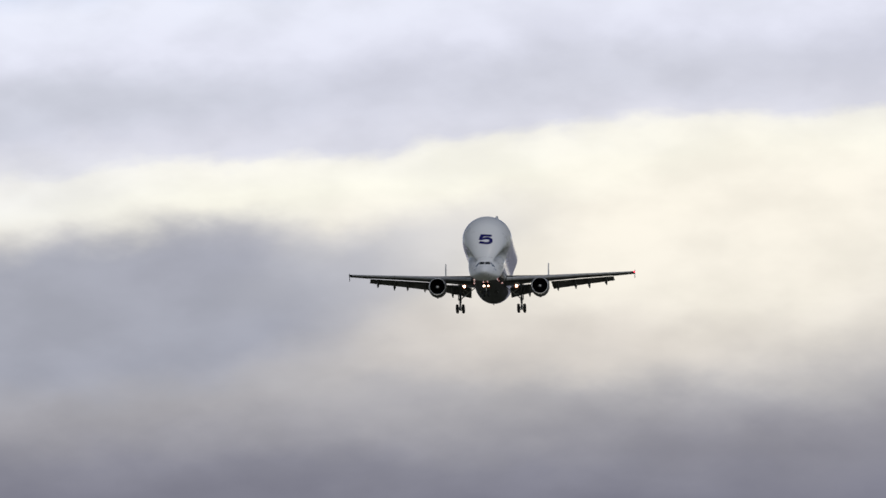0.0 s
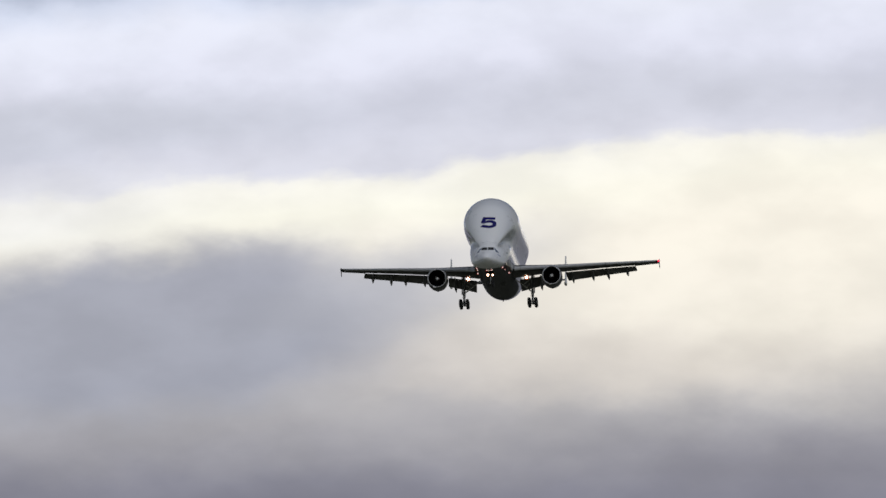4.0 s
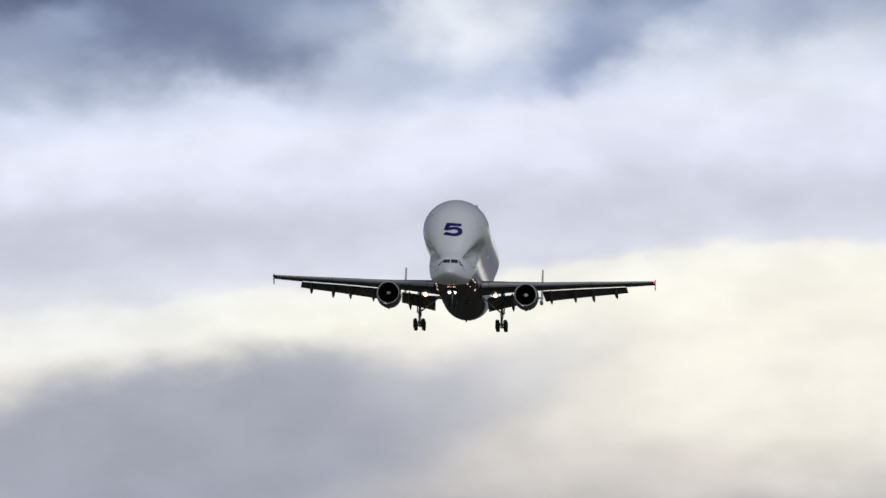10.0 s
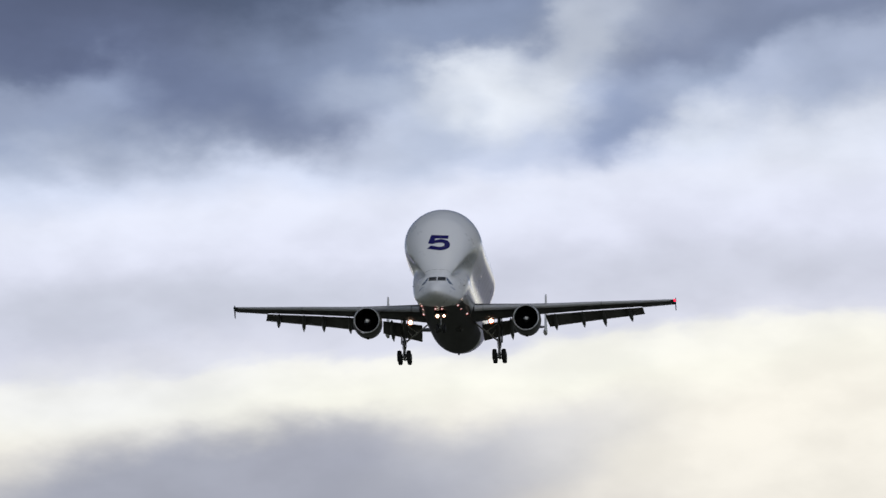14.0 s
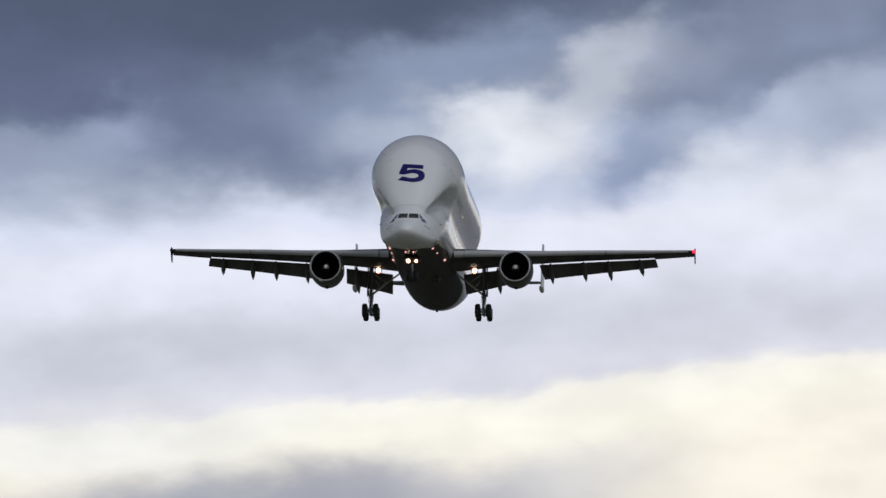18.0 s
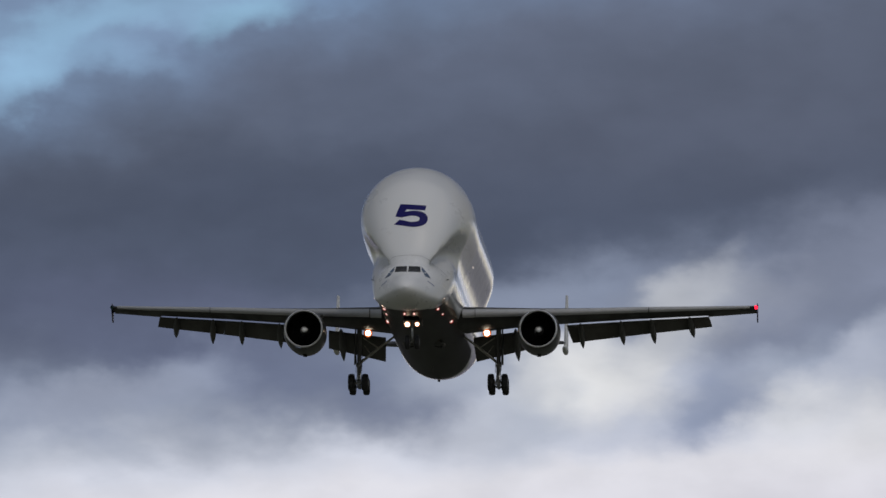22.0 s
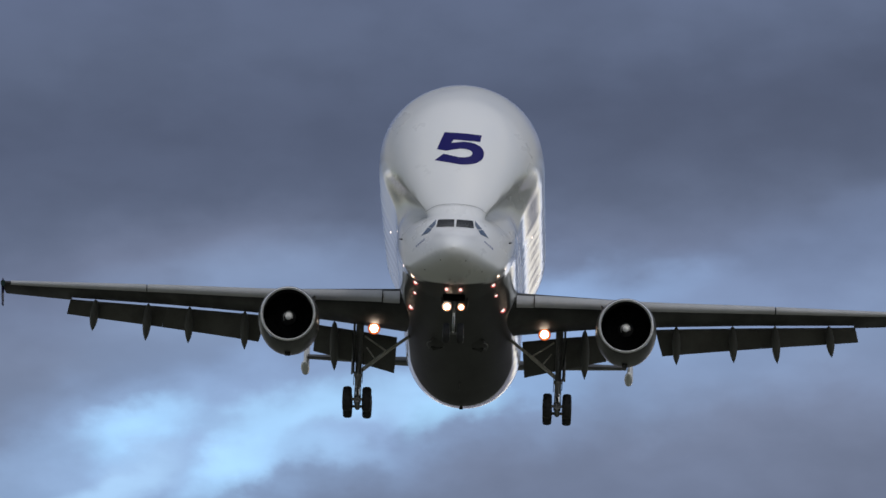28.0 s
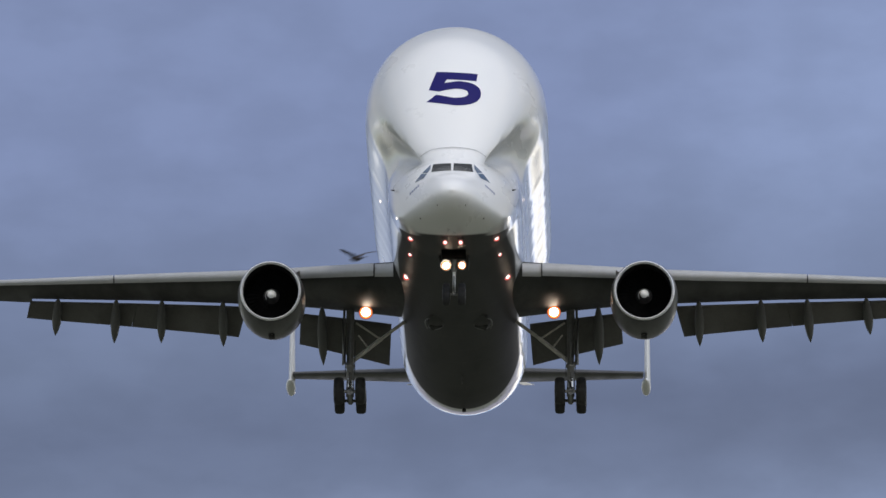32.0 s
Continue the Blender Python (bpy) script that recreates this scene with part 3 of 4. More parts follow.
def section(x, le_y, z, chord, thick=0.12, end=1.0, twist=0.0, n=14):
    """An airfoil ring at span station x. twist: degrees, nose up."""
    c, s = math.cos(radians(twist)), math.sin(radians(twist))
    return [(x, le_y + chord * (a * c + b * s), z + chord * (b * c - a * s)) for a, b in airfoil(n, thick, end)]


# span station, leading edge, height, chord
WING = [(2.3, 17.2, 1.50, 11.0), (5.0, 18.8, 1.80, 9.1), (8.0, 20.65, 2.13, 7.25), (14.0, 24.4, 2.78, 5.25), (18.6, 27.2, 3.24, 3.9), (22.25, 29.5, 3.66, 2.75)]


def wing_at(x):
    return [steps(x, [(w[0], w[k]) for w in WING]) for k in (1, 2, 3)]


def wing_edge(x):
    """The wing box at a station: leading edge, height, chord and twist; the inboard leading edge droops."""
    ly, z, c = wing_at(x)
    return ly, z - steps(x, [(2.3, 0.2), (8, 0.2), (14, 0.1), (18.6, 0.03), (22.25, 0)]), c, steps(x, [(2.3, -1.2), (8, -1.6), (14, -1.2), (18.6, -0.2), (22.25, 0)])


def build_wing(parent, side):
    """One wing as a part of its own, with slats, flaps, fairings, lamps and its tip fence."""
    xs = [2.3, 3.5, 5, 6.5, 8, 10, 12, 14, 16, 18.9]
    rings = []
    for x in xs:
        ly, z, c, twist = wing_edge(x)
        rings.append(section(side * x, ly, z, c, 0.13 - 0.0018 * x, 0.76, twist))
    for x in (18.92, 20, 21.5, 22.2):
        ly, z, c, twist = wing_edge(x)
        rings.append(section(side * x, ly, z, c, 0.1, 1.0, twist))
    # wing colour includes the shade of its underside
    wing = part("wing", loft(rings), WING_SHADE_GREY, parent, "swept wing, grey darkened for its shaded underside, with flaps lowered")
    # leading edge slats, let down a little
    for a, b in ((3.6, 8.1), (8.14, 15.0), (15.06, 21.8)):
        sl = []
        for i in range(6):
            x = a + (b - a) * i / 5
            ly, z, c, twist = wing_edge(x)
            pts = section(side * x, 0, 0, c, 0.13, min(0.042, 0.22 / c), twist, 8)
            m = pose(0, ly - 0.03 * c, z + 0.004 * c, -5)
            sl.append([m @ Vector(p) for p in pts])
        part("slat", loft(sl), SLATGREY, wing, "pale grey leading edge slat")
    part("root_slat", loft([section(side * x, wing_at(x)[0] - 0.12, wing_edge(x)[1] + 0.02, wing_at(x)[2], 0.13, 0.02, -1.0, 8) for x in (2.75, 3.15, 3.55)]), SLATGREY, wing, "pale grey fixed leading edge at the wing root")
    # flaps
    for a, b in ((3.0, 6.95), (9.35, 14.168), (14.182, 18.95)):
        fl = []
        for i in range(5):
            x = a + (b - a) * i / 4
            ly, z, c = wing_at(x)
            fc = 0.27 * c if x > 8 else 0.235 * c
            pts = section(side * x, 0, 0, fc, 0.15, 1.0, 0, 10)
            m = pose(0, ly + 0.79 * c, z - 0.04 * c - (0.14 if x < 8 else 0), -FLAP_DROP)
            fl.append([m @ Vector((p[0] + side * (0.2 if a > 8 else 0.05) * p[1], p[1], p[2])) for p in pts])
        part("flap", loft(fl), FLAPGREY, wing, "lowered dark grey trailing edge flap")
    # flap track fairings
    for x, tx, ty, tz in ((5.97, 6.01, 28.18, -0.27), (10.32, 10.4, 28.84, 0.71), (13.02, 13.16, 29.72, 1.07), (15.05, 15.27, 30.65, 1.28), (17.65, 17.91, 31.6, 1.85)):
        ly, z, c = wing_at(x)
        start, tip = Vector((side * x, ly + 0.56 * c, z - 0.06 * c)), Vector((side * tx, ty, tz))
        m = Matrix.Translation(start) @ (tip - start).to_track_quat("Y", "Z").to_matrix().to_4x4()
        k, fat = (tip - start).length / 3.55, 1.12 if x < 8 else 1.0
        prof = [(0, 0.02), (0.25, 0.10), (0.8, 0.17), (1.5, 0.205), (2.2, 0.20), (2.8, 0.145), (3.2, 0.08), (3.45, 0.03), (3.55, 0.008)]
        bm = turned([(s * k, r * fat) for s, r in prof], n=16)
        for v in bm.verts:
            v.co.z *= 1.4
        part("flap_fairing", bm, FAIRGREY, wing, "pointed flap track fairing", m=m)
    # tip fence with the position lamp
    ly, z, c = wing_at(22.25)
    fence = []
    for dz, off, ch in ((-0.75, 1.5, 0.7), (-0.3, 0.7, 1.6), (0.05, 0.1, 2.4), (0.4, 0.75, 1.5)):
        fence.append([(side * (22.28 + sx * 0.045 * (1 if 0 < s < 1 else 0.3)), ly + off + s * ch, z + dz) for s, sx in ((0, 0), (0.2, 1), (0.6, 1), (1, 0), (0.6, -1), (0.2, -1))])
    part("tip_fence", loft(fence), BLUE, wing, "small dark blue wing tip fence")
    lamp = turned([(-0.25, 0.02), (-0.2, 0.09), (-0.05, 0.13), (0.2, 0.13), (0.4, 0.05)], n=14)
    part("position_lamp", lamp, REDLAMP if side > 0 else GREENLAMP, wing, "glowing red position lamp" if side > 0 else "dim position lamp", m=pose(side * 22.2, ly + 0.12, z + 0.03))
    # landing lamp under the wing root
    arm = part("landing_lamp_arm", merge(rod((0, 0.35, 0.4), (0, 0.05, 0.0), 0.05), turned([(0.02, 0.25), (-0.03, 0.295), (-0.03, 0.305), (0.12, 0.28), (0.28, 0.1)], n=20)), STEEL, wing, m=pose(side * 4.06, 23.65, 1.04))
    # the lamp, with its halo of glare built as two glowing discs
    for name, mat, r, dy, text in (("halo_outer", LAMP_HALO, 0.29, 0.0, "amber outer halo of the lamp, as a glowing disc"), ("halo_inner", LAMPGLOW, 0.24, -0.02, "amber inner halo of the lamp, as a glowing disc"), ("landing_lamp", LANDING, 0.185, -0.04, "lit warm white landing lamp")):
        part(name, turned([(dy - 0.012, r * 0.9), (dy, r), (dy + 0.012, r)], n=20), mat, wing, text, m=pose(side * 4.06, 23.63, 1.04))
    return wing


def build_engine(parent, side):
    """A turbofan in its cowl: polished lip, fan with a painted spinner, core and pylon."""
    e = part("engine_cowl", turned([(0.10, 1.295), (0.2, 1.325), (0.5, 1.385), (1.0, 1.43), (1.8, 1.44), (2.8, 1.39), (3.7, 1.25), (4.4, 1.08), (4.42, 1.03), (3.6, 1.1)], n=56, cap=False), COWL, parent, "grey turbofan cowl", m=pose(side * 7.93, 16.3, 0.31))
    for v in e.data.vertices:
        if v.co.z < 0:
            v.co.z *= 1.03
            v.co.z -= 0.09 * max(0, min(1, (v.co.y - 0.3) / 1.2)) * (-v.co.z / 1.4) * max(0, min(1, (4.4 - v.co.y) / 2))
    part("inlet_lip", turned([(0.11, 1.30), (0.05, 1.285), (0.0, 1.26), (-0.02, 1.235), (0.02, 1.205), (0.12, 1.175)], n=56, cap=False), LIPMETAL, e, "polished metal inlet lip")
    part("inlet_duct", turned([(0.12, 1.175), (0.4, 1.15), (1.25, 1.18), (1.3, 0.3)], n=48, cap=False), DUCT, e, "dark inlet duct")
    blade = bmesh.new()
    q = []
    for r, tw, w in ((0.36, 25, 0.07), (0.75, 45, 0.10), (1.165, 62, 0.12)):
        for sgn in (-1, 1):
            q.append(blade.verts.new((sgn * w * math.sin(radians(tw)), 1.05 + sgn * w * math.cos(radians(tw)), r)))
    blade.faces.new((q[0], q[1], q[3], q[2])), blade.faces.new((q[2], q[3], q[5], q[4]))
    bmesh.ops.solidify(blade, geom=blade.faces[:], thickness=0.012)
    first = part("fan_blade", blade, BLADE, e)
    for i in range(1, 34):
        b = new("fan_blade", first.data)
        b.parent, b.matrix_basis = e, Matrix.Rotation(2 * math.pi * i / 34, 4, "Y")
    sp = part("spinner", turned([(0.50, 0.01), (0.53, 0.07), (0.62, 0.15), (0.80, 0.25), (1.05, 0.36), (1.2, 0.38)], n=32), SPIN, e, "grey spinner with a white comma mark", m=pose(0, 0.12, 0))
    part("spinner_tip", turned([(0.475, 0.01), (0.50, 0.085), (0.60, 0.165), (0.63, 0.165)], n=28), SWIRL, sp, "white painted spinner tip")
    sw = bmesh.new()
    rows = []
    for i in range(15):
        t = i / 14
        a = radians(-30 + 250 * t)
        r0, wd = 0.13 + 0.13 * t, 0.075 * (1 - 0.75 * t)
        row = []
        for r in (r0 - wd, r0 + wd):
            y = steps(r, [(0.01, 0.50), (0.07, 0.53), (0.15, 0.62), (0.25, 0.80), (0.36, 1.05)]) - 0.016
            row.append(sw.verts.new((r * math.cos(a), y, r * math.sin(a))))
        rows.append(row)
    for p, q in zip(rows, rows[1:]):
        sw.faces.new((p[0], p[1], q[1], q[0]))
    bmesh.ops.solidify(sw, geom=sw.faces[:], thickness=0.01)
    part("spinner_comma", sw, SWIRL, sp, "white comma painted on the spinner")
    part("core_nozzle", turned([(3.3, 0.85), (4.4, 0.78), (5.4, 0.55), (5.5, 0.5), (5.0, 0.4), (6.1, 0.05)], n=32), NOZZLE, e, "burnt metal core nozzle")
    pyl = []
    for z, y0, y1, w in ((1.0, 1.4, 6.6, 0.20), (1.35, 1.9, 8.0, 0.22), (1.65, 3.1, 9.1, 0.22), (1.9, 4.4, 9.7, 0.18)):
        pyl.append([(wx * w, y0 + s * (y1 - y0), z - 0.35 * max(0, s - 0.5)) for s, wx in ((0, 0), (0.06, 0.7), (0.25, 1), (0.7, 1), (1, 0.1), (0.7, -1), (0.25, -1), (0.06, -0.7))])
    part("pylon", loft(pyl), COWL, e, "grey engine pylon")
    part("drain_mast", box((0.0, 1.75, -1.60), (0.26, 0.5, 0.14), 0.03), DARK, e, "small dark drain fairing")
    part("cowl_strake", box((-side * 1.08, 1.7, 1.02), (0.30, 1.3, 0.03), 0.008, pose(0, 0, 0, 0, side * 38, 0)), COWL, e, "thin cowl strake")
    return e


def wheel(parent, name, x, y, z, r, w, hub_side):
    t = part(name, turned([(-w * 0.5, r * 0.55), (-w * 0.5, r * 0.80), (-w * 0.42, r * 0.93), (-w * 0.22, r * 0.99), (0, r), (w * 0.22, r * 0.99), (w * 0.42, r * 0.93), (w * 0.5, r * 0.80), (w * 0.5, r * 0.55)], "x", n=36), RUBBER, parent, "black rubber tyre", m=pose(x, y, z))
    part("wheel_hub", turned([(-w * 0.53, r * 0.16), (-w * 0.53, r * 0.4), (-w * 0.44, r * 0.54), (w * 0.44, r * 0.54), (w * 0.53, r * 0.4), (w * 0.53, r * 0.16)], "x", n=24), HUB, t, "grey wheel hub")
    return t


def build_main_gear(parent, side):
    x, y, z = side * 4.77, 25.3, -2.27
    leg = part("main_gear", merge(turned([(-0.0, 0.15), (0.45, 0.155), (0.5, 0.19), (0.62, 0.19), (0.68, 0.15), (2.5, 0.15), (2.55, 0.18), (3.6, 0.18)], "z", (0, 0, 0.75), n=20), rod((side * 0.3, -0.05, 1.35), (side * 0.26, -0.05, 3.9), 0.055), rod((side * 0.3, -0.05, 1.5), (0, 0, 1.35), 0.05), rod((0, -0.16, 1.5), (0, -0.16, 3.6), 0.04)), STEEL, parent, "grey steel main landing gear leg, lowered", m=pose(x, y, z))
    part("oleo", turned([(0.15, 0.115), (0.8, 0.115)], "z", n=18), CHROME, leg, "polished oleo piston")
    part("torque_link", merge(rod((0, -0.32, 0.62), (0, -0.08, 1.05), 0.05), rod((0, -0.32, 0.62), (0, -0.05, 0.15), 0.05), rod((-0.1, -0.32, 0.62), (0.1, -0.32, 0.62), 0.045)), STEEL, leg, "folded torque link")
    part("bogie_beam", merge(rod((0, -0.78, -0.06 + BOGIE), (0, 0.78, -0.06 - BOGIE), 0.13), turned([(-0.05, 0.17), (0.35, 0.17)], "z", n=16), rod((-0.52, -0.72, -0.02 + BOGIE), (0.52, -0.72, -0.02 + BOGIE), 0.07), rod((-0.52, 0.72, -0.02 - BOGIE), (0.52, 0.72, -0.02 - BOGIE), 0.07), rod((-0.12, -0.5, 0.2), (-0.12, 0.1, 0.75), 0.03), rod((0.17, -0.4, 0.2), (0.14, 0.0, 1.2), 0.02)), STEEL, leg, "bogie beam with two axles")
    part("side_brace", merge(rod((0, 0.05, 1.45), (-side * 1.35, 0.1, 2.55), 0.095), rod((-side * 1.35, 0.1, 2.55), (-side * 2.35, 0.1, 3.3), 0.075), rod((-side * 1.35, 0.1, 2.5), (-side * 0.25, 0.1, 3.25), 0.045), rod((-side * 0.8, 0.1, 2.1), (-side * 0.35, 0.1, 2.7), 0.035)), BRACE, leg, "folding side brace")
    part("gear_door", box((side * 0.27, 0.05, 2.35), (0.05, 0.9, 1.9), 0.015, pose(0, 0, 0, 0, side * 4, 0)), WING_SHADE_GREY, leg, "thin leg door")
    part("hose", merge(rod((0.2, -0.18, 0.9), (0.22, -0.2, 2.4), 0.018, n=8), rod((-0.2, -0.16, 0.8), (-0.2, -0.22, 2.6), 0.016, n=8)), DARK, leg, "black hydraulic hose")
    for dx in (-0.465, 0.465):
        for dy, dz in ((-0.72, BOGIE), (0.72, -BOGIE)):
            wheel(leg, "wheel", dx, dy, dz, 0.59, 0.43, 1)
    return leg


def build_nose_gear(parent):
    leg = part("nose_gear", merge(turned([(1.15, 0.09), (1.3, 0.12), (1.75, 0.13)], "z", n=18), rod((0, 0.1, 1.5), (0, 1.3, 2.2), 0.06), box((0, -0.02, 1.32), (0.8, 0.1, 0.09), 0.02)), STEEL, parent, "grey steel nose gear leg, lowered", m=pose(0, 7.75, -2.06))
    # no opening here: a flat plate coloured as the bay's shade
    part("bay_shade_plate", box((0, -0.9, 1.70), (1.0, 1.5, 0.03), 0.008), BAY_SHADE, leg, "flat black plate for the shade of the open nose gear bay")
    # white here stands for the light on the piston
    part("oleo", turned([(0.2, 0.06), (1.2, 0.065)], "z", n=16), WHITE, leg, "polished oleo piston")
    part("torque_link", merge(rod((0, -0.2, 0.6), (0, -0.1, 0.95), 0.03), rod((0, -0.2, 0.6), (0, -0.05, 0.25), 0.03), rod((-0.3, 0, 0.2), (0.3, 0, 0.2), 0.06)), STEEL, leg)
    for s in (-1, 1):
        wheel(leg, "wheel", s * 0.32, 0, 0.2, 0.48, 0.31, s)
        size = 0.215 if s < 0 else 0.17
        part("taxi_lamp_housing", turned([(0.02, 0.15), (-0.16, size + 0.005), (-0.16, size + 0.02), (0.1, size), (0.2, 0.08)], n=18), STEEL, leg, m=pose(s * 0.33, -0.12, 1.39))
        # again two glowing discs behind the lamp draw its amber halo
        for name, mat, r, dy, text in (("halo_outer", LAMP_HALO, size, 0.0, "amber outer halo of the lamp, as a glowing disc"), ("halo_inner", LAMPGLOW, size * 0.88, -0.02, "amber inner halo of the lamp, as a glowing disc"), ("taxi_lamp", LANDING, size * 0.62, -0.04, "lit warm white nose lamp")):
            part(name, turned([(dy - 0.012, r * 0.9), (dy, r), (dy + 0.012, r)], n=20), mat, leg, text, m=pose(s * 0.33, -0.15, 1.39))
        part("nose_gear_door", box((s * 0.62, 0.4, 1.75), (0.035, 1.5, 0.55), 0.01, pose(0, 0, 0, 0, s * 8, 0)), BELLY, leg, "open nose gear door")
        part("upper_lamp", turned([(-0.03, 0.04), (0.0, 0.065), (0.06, 0.065)], n=16), SMALLLAMP, leg, "small lit lamp", m=pose(s * 0.32, -3.3, 1.64))
        # added plate that keeps the lamp's light off the chin
        part("light_blocker", box((0, -0.12, 0.10), (0.24, 0.5, 0.02), 0.005), DARK, leg, "small dark plate added to block the lamp's light", m=pose(s * 0.32, -3.3, 1.64))
        # ring that draws the lamp's red glow
        part("glow_ring", turned([(-0.01, 0.065), (-0.015, 0.095), (0.03, 0.1), (0.05, 0.065)], n=14, cap=False), RIM_GLOW, leg, "red glow round the lamp, as an emitting ring", m=pose(s * 0.32, -3.3, 1.64))
    return leg


def build_tail(parent):
    for side in (-1, 1):
        rings = [section(side * x, 44.8 + (x - 0.8) * 0.52, 3.07 + 0.104 * x, 5.4 - 0.40 * x, 0.1, 1.0, -7.0) for x in (0.6, 3, 5.5, 8.0)]
        st = part("tailplane", loft(rings), TAILGREY, parent, "swept grey tailplane")
        ly = 44.8 + 7.2 * 0.52
        fin = []
        for z, off, ch in ((3.6, 0.1, 3.1), (5.2, 0.5, 2.7), (6.6, 1.1, 2.25), (7.55, 1.55, 1.85)):
            pts = airfoil(8, 0.09)
            fin.append([(side * 8.12 + b * ch, ly + off + a * ch, z) for a, b in pts])
        part("tip_fin", loft(fin), WHITE, st, "white upright tailplane tip fin")
        part("tip_pod", turned([(0, 0.03), (0.2, 0.12), (0.6, 0.19), (1.3, 0.22), (2.0, 0.18), (2.35, 0.09), (2.42, 0.03)], n=20), WHITE, st, "white rounded tip pod", m=pose(side * 8.12, ly - 0.1, 3.62, -4))
    fin = []
    for z, y0, ch in ((8.2, 42.5, 9.8), (10.0, 44.2, 8.3), (12.5, 46.6, 6.5), (15.0, 49.0, 4.6)):
        fin.append([(b * ch, y0 + a * ch, z) for a, b in airfoil(10, 0.09)])
    part("fin", loft(fin), WHITE, parent, "tall white tail fin")


def build_nose_details(parent):
    # cockpit glass
    for s in (-1, 1):
        part("windscreen", decal([(s * 0.045, 2.06), (s * 0.86, 2.08), (s * 0.80, 2.52), (s * 0.055, 2.53)], 0.04, 0.03, 0.1), GLASS, parent, "dark cockpit windscreen", smooth=False)
        part("side_window", decal([(s * 0.91, 2.26), (s * 1.02, 2.04), (s * 1.24, 2.11), (s * 0.89, 2.52)], 0.035, 0.03, 0.1), SIDEGLASS, parent, "cockpit side window coloured with reflected blue sky", smooth=False)
        part("side_window", decal([(s * 1.05, 2.00), (s * 1.18, 1.78), (s * 1.55, 1.66), (s * 1.27, 2.07)], 0.035, 0.03, 0.1), SIDEGLASS, parent, "cockpit side window coloured with reflected blue sky", smooth=False)
        # maker's lettering as a plain bar
        for k in range(5):
            u, v = k / 5, (k + 0.72) / 5
            x0, x1, z0, z1 = 1.36 + 0.42 * u, 1.36 + 0.42 * v, 1.37 - 0.27 * u, 1.37 - 0.27 * v
            part("lettering_bar", decal([(s * x0, z0), (s * x1, z1), (s * x1, z1 + 0.1), (s * x0, z0 + 0.1)], 0.01, 0.02, 0.1), LETTER, parent, "faded blue lettering bar", smooth=False)
        # probes
        part("probe", rod((s * 0.57, 0.85, 0.26), (s * 0.58, 0.55, 0.24), 0.03, 0.012), DARK, parent, "small dark air probe")
        part("probe", rod((s * 1.28, 2.3, 0.06), (s * 1.32, 2.0, 0.02), 0.03, 0.012), DARK, parent, "small dark air probe")
        part("vane", rod((s * 2.45, 5.1, 1.95), (s * 2.58, 5.0, 1.95), 0.035, 0.02), DARK, parent, "small dark flow vane")
        # lamps along the lower sides
        for y, x, z, r in ((6.4, 1.77, 0.21, 0.09), (10.0, 1.87, 0.37, 0.065), (15.2, 2.13, 0.63, 0.10), (4.55, 2.36, 0.62, 0.03), (19.2, 3.04, 4.85, 0.035)):
            p = hull_point(y, math.atan2(s * x, hull_centre(y) - z)) - Vector((0, 0.05, 0))
            lamp = part("side_lamp", turned([(-0.10, 0.02), (-0.07, r), (0.04, r), (0.2, 0.03)], n=14), SMALLLAMP, parent, "small lit lamp on the hull side", m=Matrix.Translation(p))
            if r > 0.05:
                # red glow round the side lamp, added as a ring
                part("glow_ring", turned([(-0.055, r), (-0.06, r * 1.45), (0.0, r * 1.5), (0.03, r)], n=14, cap=False), RIM_GLOW, lamp, "red glow round the lamp, as an emitting ring")
    # the large italic figure on the forehead
    part("figure_five", figure_five(0.0, 6.28), BLUE, parent, "large dark blue italic figure 5", smooth=False)
    # seam of the swing-up cargo door above the cockpit
    bm = bmesh.new()
    rows = []
    for i in range(121):
        t = -1 + 2 * i / 120
        x = 2.52 * t
        z = steps(abs(x), [(0, 3.36), (0.8, 3.31), (1.4, 3.05), (2.0, 2.62), (2.4, 2.22), (2.6, 1.9)])
        p = hull_front(x, z)
        q = hull_front(x, z + 0.018)
        rows.append((bm.verts.new(p - Vector((0, 0.05, 0.004))), bm.verts.new(q - Vector((0, 0.05, 0.004)))))
    for a, b in zip(rows, rows[1:]):
        bm.faces.new((a[0], b[0], b[1], a[1]))
    bmesh.ops.solidify(bm, geom=bm.faces[:], thickness=0.008)
    part("door_seam", bm, SEAM, parent, "fine dark seam of the cargo door")
    # belly: air inlets, aerials, anti-collision lamp
    for s in (-1, 1):
        part("air_inlet", loft([ring((s * 0.95, 18.9, -0.13), 0.10, "y", 18, 0.03), ring((s * 0.95, 19.5, -0.15), 0.36, "y", 18, 0.12), ring((s * 0.95, 20.3, -0.17), 0.42, "y", 18, 0.20), ring((s * 0.95, 21.5, -0.11), 0.36, "y", 18, 0.10), ring((s * 0.95, 22.5, -0.01), 0.1, "y", 18, 0.03)]), BELLY, parent, "flush belly air inlet")
        # solid dark wedge in place of the shaded opening
        part("air_inlet_shade", loft([[(s * (0.95 + dx), y, z) for dx, y, z in ((-0.26, 20.2, -0.33), (0.3, 20.1, -0.32), (0.2, 20.55, -0.40))], [(s * (0.95 + dx), y + 0.06, z - 0.05) for dx, y, z in ((-0.26, 20.2, -0.33), (0.3, 20.1, -0.32), (0.2, 20.55, -0.40))]]), DARK, parent, "dark wedge for the shade in the inlet mouth", smooth=False)
        lip = [Vector((s * (0.95 + dx), y, z)) for dx, y, z in ((0.30, 18.95, -0.30), (0.44, 19.3, -0.27), (0.49, 19.8, -0.25), (0.47, 20.4, -0.26), (0.40, 20.9, -0.30))]
